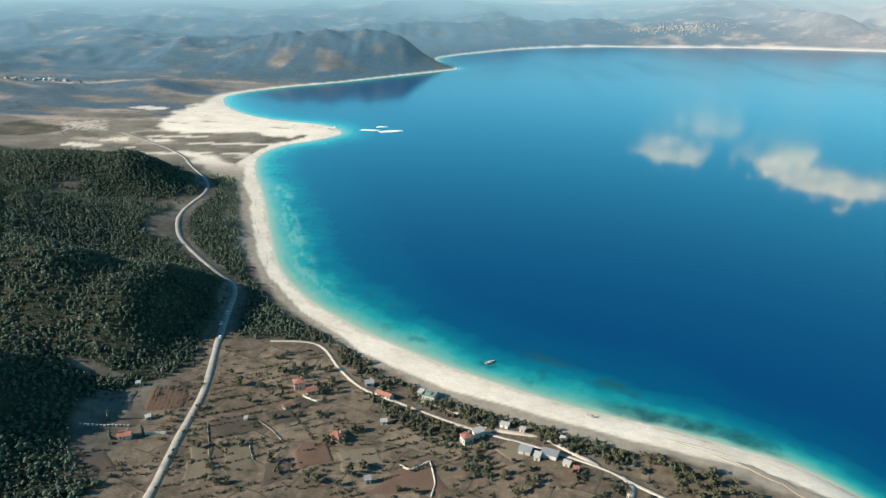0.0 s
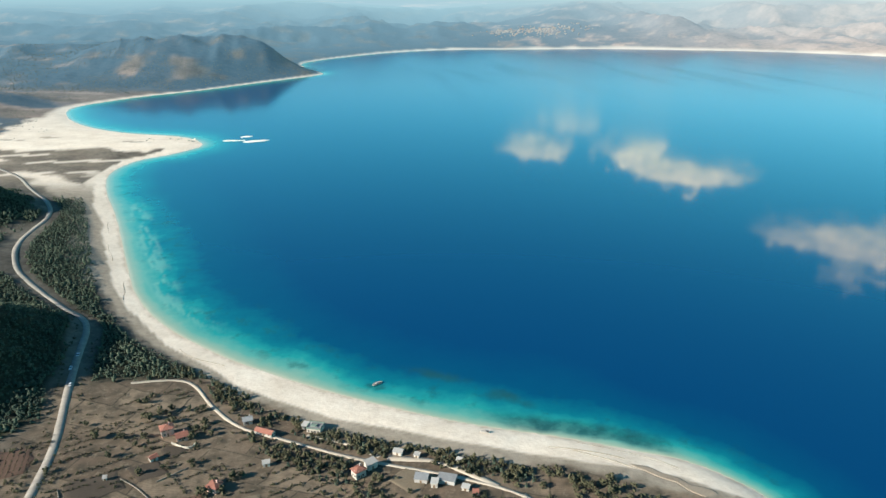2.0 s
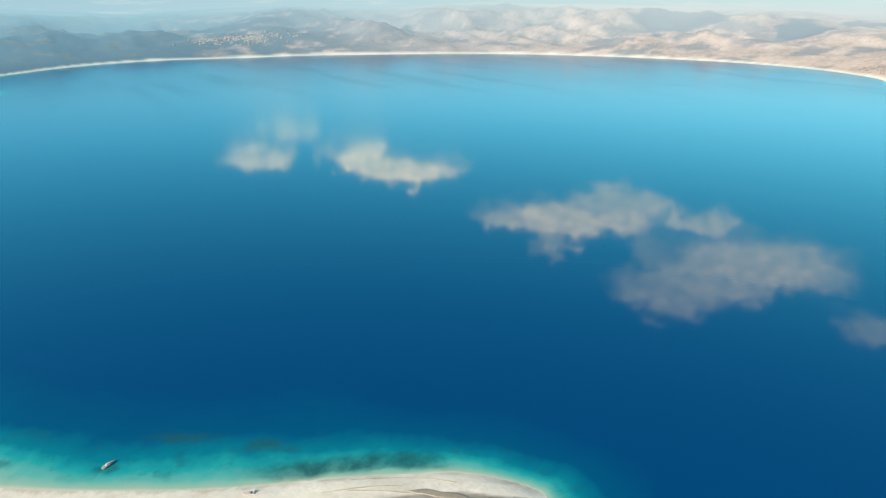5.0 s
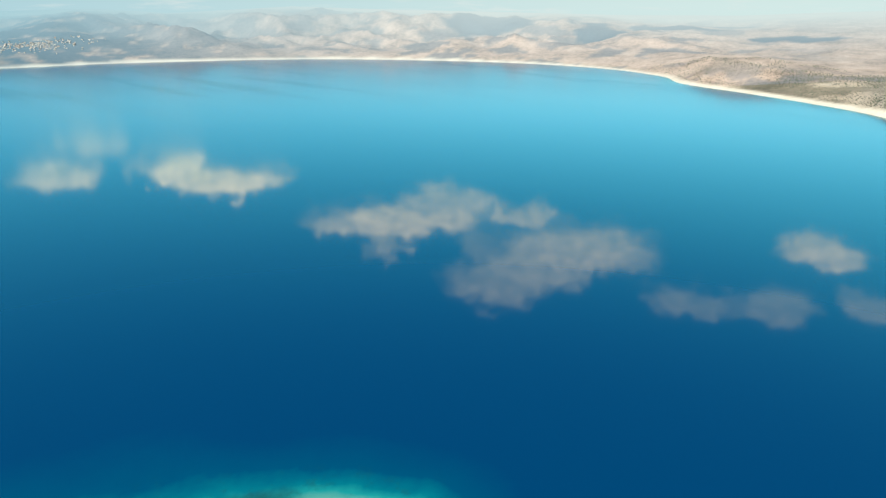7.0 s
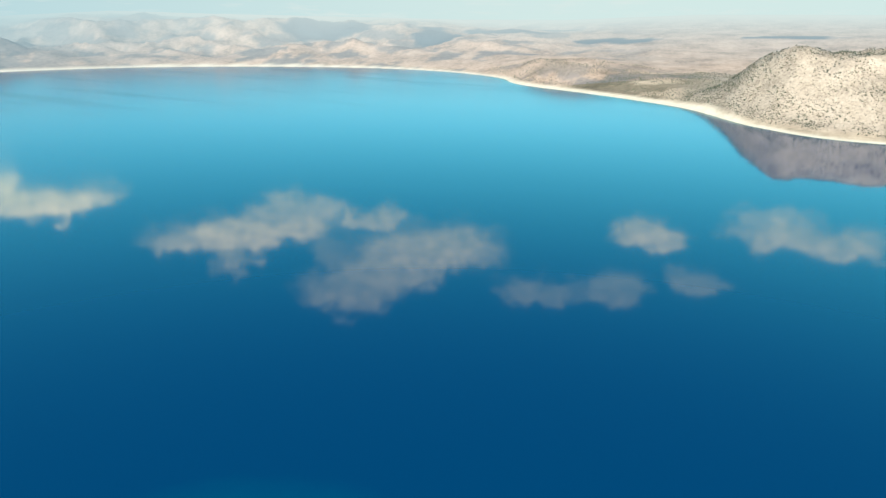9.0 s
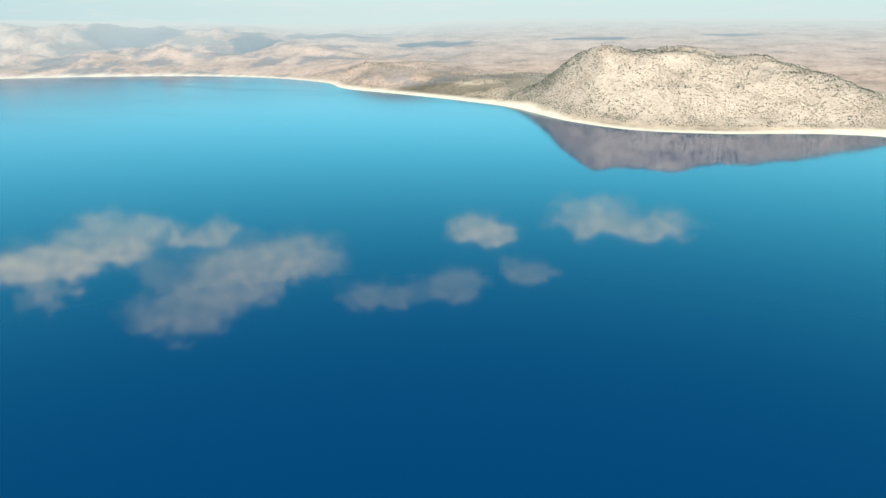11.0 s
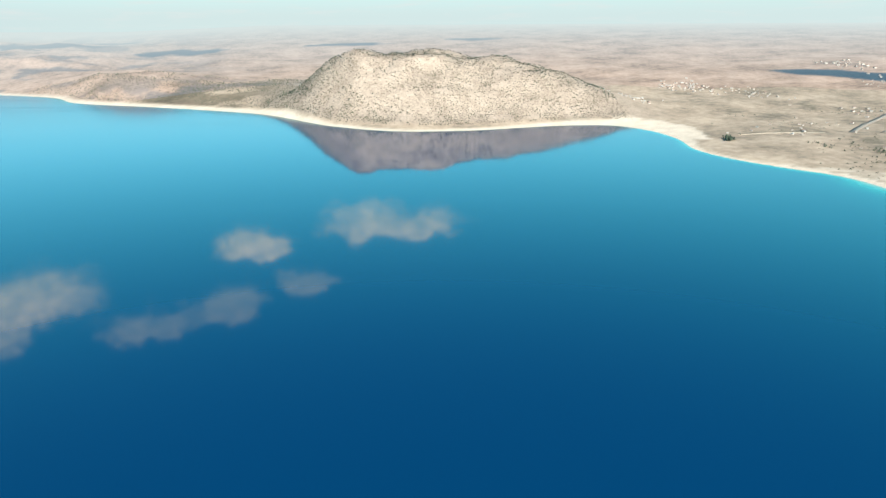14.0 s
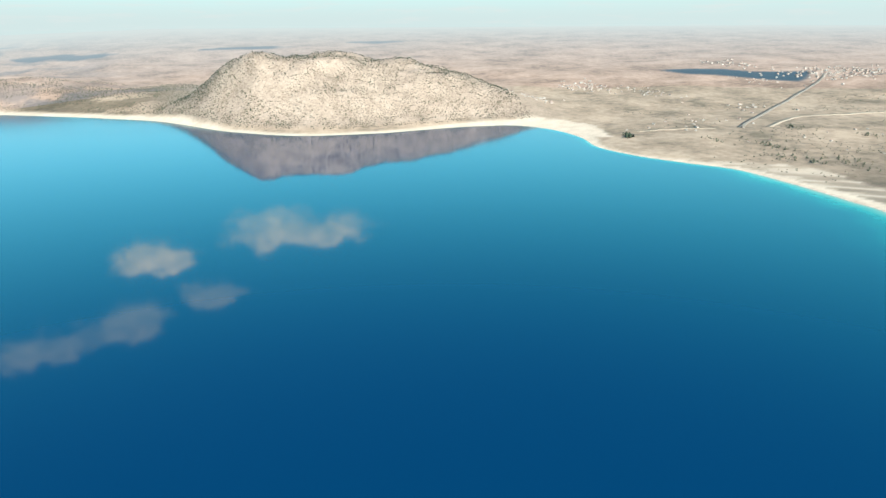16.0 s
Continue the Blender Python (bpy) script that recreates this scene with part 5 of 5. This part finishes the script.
def sandbank(x, y, turn, long, wide, tall, label):
    bm = bmesh.new()
    bmesh.ops.create_grid(bm, x_segments=22, y_segments=12, size=1.0)
    for v in bm.verts:
        r = math.hypot(v.co.x, v.co.y)
        lump = 0.6 + 0.8 * float(wave(np.array([v.co.x * 2 + x]), np.array([v.co.y * 2 + y]), 1.1, 4)[0])
        v.co = Vector((v.co.x * long / 2, v.co.y * wide / 2, tall * (1.0 - r * 1.25 * lump)))
    me = bpy.data.meshes.new("sandbank")
    bm.to_mesh(me)
    bm.free()
    me.materials.append(BRIGHT_SAND)
    ob = new("sandbank", me)
    ob.matrix_basis = pose(x, y, 0.05, 0, 0, turn)
    tagged(ob, label, "sandbank", "sandbanks off the spit")


sandbank(-98, 1288, 8, 52, 22, 1.6, "low white sandbank off the end of the spit")
sandbank(-136, 1302, -5, 40, 15, 1.1, "flat white sandbank off the end of the spit")
sandbank(-116, 1334, 5, 22, 16, 1.4, "small white sandbank off the end of the spit")
for k in range(14):
    x, y = -245 + rng.uniform(-40, 45), 1316 + rng.uniform(-14, 14)
    bm = bmesh.new()
    bmesh.ops.create_icosphere(bm, subdivisions=1, radius=1.0)
    for v in bm.verts:
        v.co = v.co * rng.uniform(0.7, 1.25)
    me = bpy.data.meshes.new("boulder")
    bm.to_mesh(me)
    bm.free()
    me.materials.append(STONE)
    ob = new("boulder", me)
    s = rng.uniform(1.5, 3.6)
    ob.matrix_basis = pose(x, y, ground_at(x, y) + 0.3, 0, 0, rng.uniform(0, 360)) @ Matrix.Diagonal((s, s * 0.8, s * 0.6, 1))
    tagged(ob, "pale boulder on the tip of the sand spit", "boulder", "boulders on the spit")


# ---- far villages ----
FAR_WALL = plain("far_pale_wall", (0.33, 0.31, 0.28), 0.9, 0.2, 8.0)
# roof colour muted to stand in for haze
FAR_ROOF = plain("far_muted_roof", (0.25, 0.185, 0.155), 0.9, 0.25, 8.0)


def cottage(wall, roof):
    ob = thing("village_house", pose(0, 0, -200), "small distant village house with pale walls", "house", "village houses")
    part("wall", gable_walls(10, 8, 5.2, 2.2), wall, ob)
    part("roof", gable_roof(10, 8, 5.2, 2.2), roof, ob)
    return ob


COTTAGES = [cottage(FAR_WALL, FAR_ROOF), cottage(FAR_WALL, WHITE_ROOF), cottage(GREY_WALL, FAR_ROOF)]
VILLAGES = [(1900, -540, 70, 60, 26, 0.7), (2180, -800, 130, 70, 70, 0.75), (2480, -1500, 160, 60, 40, 0.8), (2010, -925, 120, 45, 42, 0.5), (2050, -1340, 150, 60, 24, 0.5),
            (1640, -1010, 60, 50, 14, 0.7), (-1010, 1790, 90, 60, 24, 0.9), (1500, -760, 160, 130, 22, 0.6), (1200, -900, 160, 120, 14, 0.5)]


def far_town(cx, cy, sx, sy, count, size, label):
    """A town too far off to tell its houses apart: walls and roofs joined into one mesh."""
    body = np.array([(-5, -4, -1), (5, -4, -1), (5, 4, -1), (-5, 4, -1), (-5, -4, 5), (5, -4, 5), (5, 4, 5), (-5, 4, 5), (-5.4, -4.4, 5), (5.4, -4.4, 5), (5.4, 4.4, 5), (-5.4, 4.4, 5),
                     (-5.4, 0, 7.2), (5.4, 0, 7.2)], float)
    shell = np.array([(0, 1, 5, 4), (1, 2, 6, 5), (2, 3, 7, 6), (3, 0, 4, 7), (8, 9, 13, 12), (10, 11, 12, 13), (9, 10, 13, 13), (11, 8, 12, 12)])
    verts, faces, index = [], [], []
    p = np.stack([rng.normal(cx, sx * 0.6, count), rng.normal(cy, sy * 0.6, count)], -1)
    d, w = shore_distance(p[:, 0], p[:, 1])
    p = p[d > w + 15]
    for (x, y), z in zip(p, height(p[:, 0], p[:, 1])):
        a, s = rng.uniform(0, 3.14), size * rng.uniform(0.8, 1.3)
        turn = np.array([[math.cos(a), -math.sin(a), 0], [math.sin(a), math.cos(a), 0], [0, 0, 1]])
        base = sum(len(v) for v in verts)
        verts.append(body @ turn.T * s + (x, y, z))
        for q in shell:
            faces.append([base + k for k in q])
        index += [0] * 4 + ([1] if rng.uniform() < 0.6 else [2]) * 4
    bm = bmesh.new()
    vs = [bm.verts.new(v) for v in np.concatenate(verts)]
    for f, k in zip(faces, index):
        made = bm.faces.new([vs[i] for i in dict.fromkeys(f)])
        made.material_index = k
    me = bpy.data.meshes.new("far_town")
    bm.to_mesh(me)
    bm.free()
    for mat in (FAR_WALL, FAR_ROOF, WHITE_ROOF):
        me.materials.append(mat)
    tagged(new("far_town", me), label, "town", kind="stuff")


far_town(1120, 3440, 190, 100, 260, 0.55, "distant town of pale houses with red roofs below the hills")
far_town(2090, -1650, 140, 150, 220, 0.6, "distant town of pale houses with red roofs on the plain")
for cx, cy, sx, sy, count, size in VILLAGES:
    for k in range(count):
        x, y = cx + rng.normal(0, sx * 0.6), cy + rng.normal(0, sy * 0.6)
        d, w = shore_distance(x, y)
        if d < w + 15:
            continue
        m4 = pose(x, y, ground_at(x, y) - 0.4, 0, 0, rng.uniform(0, 180))
        s = 0.82 * size * rng.uniform(0.8, 1.3)
        made = copy_thing(COTTAGES[int(rng.choice(3, p=[0.5, 0.35, 0.15]))], m4)
        made.scale = (s, s, s * 0.9)
for ob in COTTAGES:
    for child in list(ob.children):
        bpy.data.objects.remove(child)
    bpy.data.objects.remove(ob)

# a dark clump of trees on the eastern point
spots = np.stack([rng.normal(1395, 9, 30), rng.normal(-556, 5, 30)], -1)
scatter("tree_clump", spots, rng.uniform(0.8, 1.6, 30), small, [PINE], "dark clump of trees on the eastern point", "trees")


# ---- cars parked along the road ----
CAR_PAINT = plain("white_car_paint", (0.62, 0.63, 0.64), 0.3, 0.05, 1.0, 0.5)
TYRE = plain("black_rubber", (0.02, 0.02, 0.02), 0.9, 0.1)
WHEEL_RIM = plain("grey_rim", (0.35, 0.35, 0.36), 0.4, 0.1, 1.0, 0.5)


def car(x, y, turn, label):
    ob = thing("car", pose(x, y, ground_at(x, y) + 0.3, 0, 0, turn), label, "car", "cars on the road")
    side = [(-2.15, 0.35), (-2.2, 0.75), (-1.9, 0.95), (-1.1, 1.0), (-0.6, 1.02), (0.9, 1.0), (1.9, 0.85), (2.2, 0.65), (2.15, 0.35)]
    pts = [(a, s * 0.86, b) for s in (-1, 1) for a, b in side]
    k = len(side)
    faces = [tuple(range(k)), tuple(range(k, 2 * k))] + [(i, (i + 1) % k, k + (i + 1) % k, k + i) for i in range(k)]
    part("body", solid(pts, faces), CAR_PAINT, ob)
    roof = [(-1.75, 0.96), (-1.2, 1.45), (0.35, 1.45), (1.0, 0.99)]
    pts = [(a, s * (0.8 if b < 1.2 else 0.66), b) for s in (-1, 1) for a, b in roof]
    part("windows", solid(pts, [(0, 1, 2, 3), (4, 5, 6, 7), (0, 1, 5, 4), (1, 2, 6, 5), (2, 3, 7, 6), (3, 0, 4, 7)]), PANE, ob, "dark glass cabin")
    bm = bmesh.new()
    box(bm, -1.2, -0.64, 1.44, 0.35, 0.64, 1.5)
    part("roof", bm, CAR_PAINT, ob)
    for wx in (-1.35, 1.35):
        for wy in (-0.82, 0.82):
            bm = bmesh.new()
            bmesh.ops.create_cone(bm, cap_ends=True, segments=14, radius1=0.32, radius2=0.32, depth=0.2)
            wheel = part("wheel", bm, TYRE, ob, at=pose(wx, wy, 0.32, 90))
            bm = bmesh.new()
            bmesh.ops.create_cone(bm, cap_ends=True, segments=10, radius1=0.18, radius2=0.18, depth=0.215)
            part("rim", bm, WHEEL_RIM, wheel)
    return ob


car(-164, 455, 98, "white car parked at the foot of the shaded hill")
car(-171, 497, 97, "white car on the shaded road")
car(-170, 477, 276, "white car on the shaded road")

copses = []
for cx, cy in ((1184, -747), (1076, -730), (1053, -775), (1280, -683), (1224, -741), (1215, -962), (1120, -700), (1350, -900), (1010, -760)):
    copses.append(np.stack([rng.normal(cx, 20, 18), rng.normal(cy, 9, 18)], -1))
copses = np.concatenate(copses)
scatter("tree_clump", copses, rng.uniform(0.4, 0.9, len(copses)), small, [HAZED_SCRUB], "dark clumps of trees on the eastern plain", "trees")
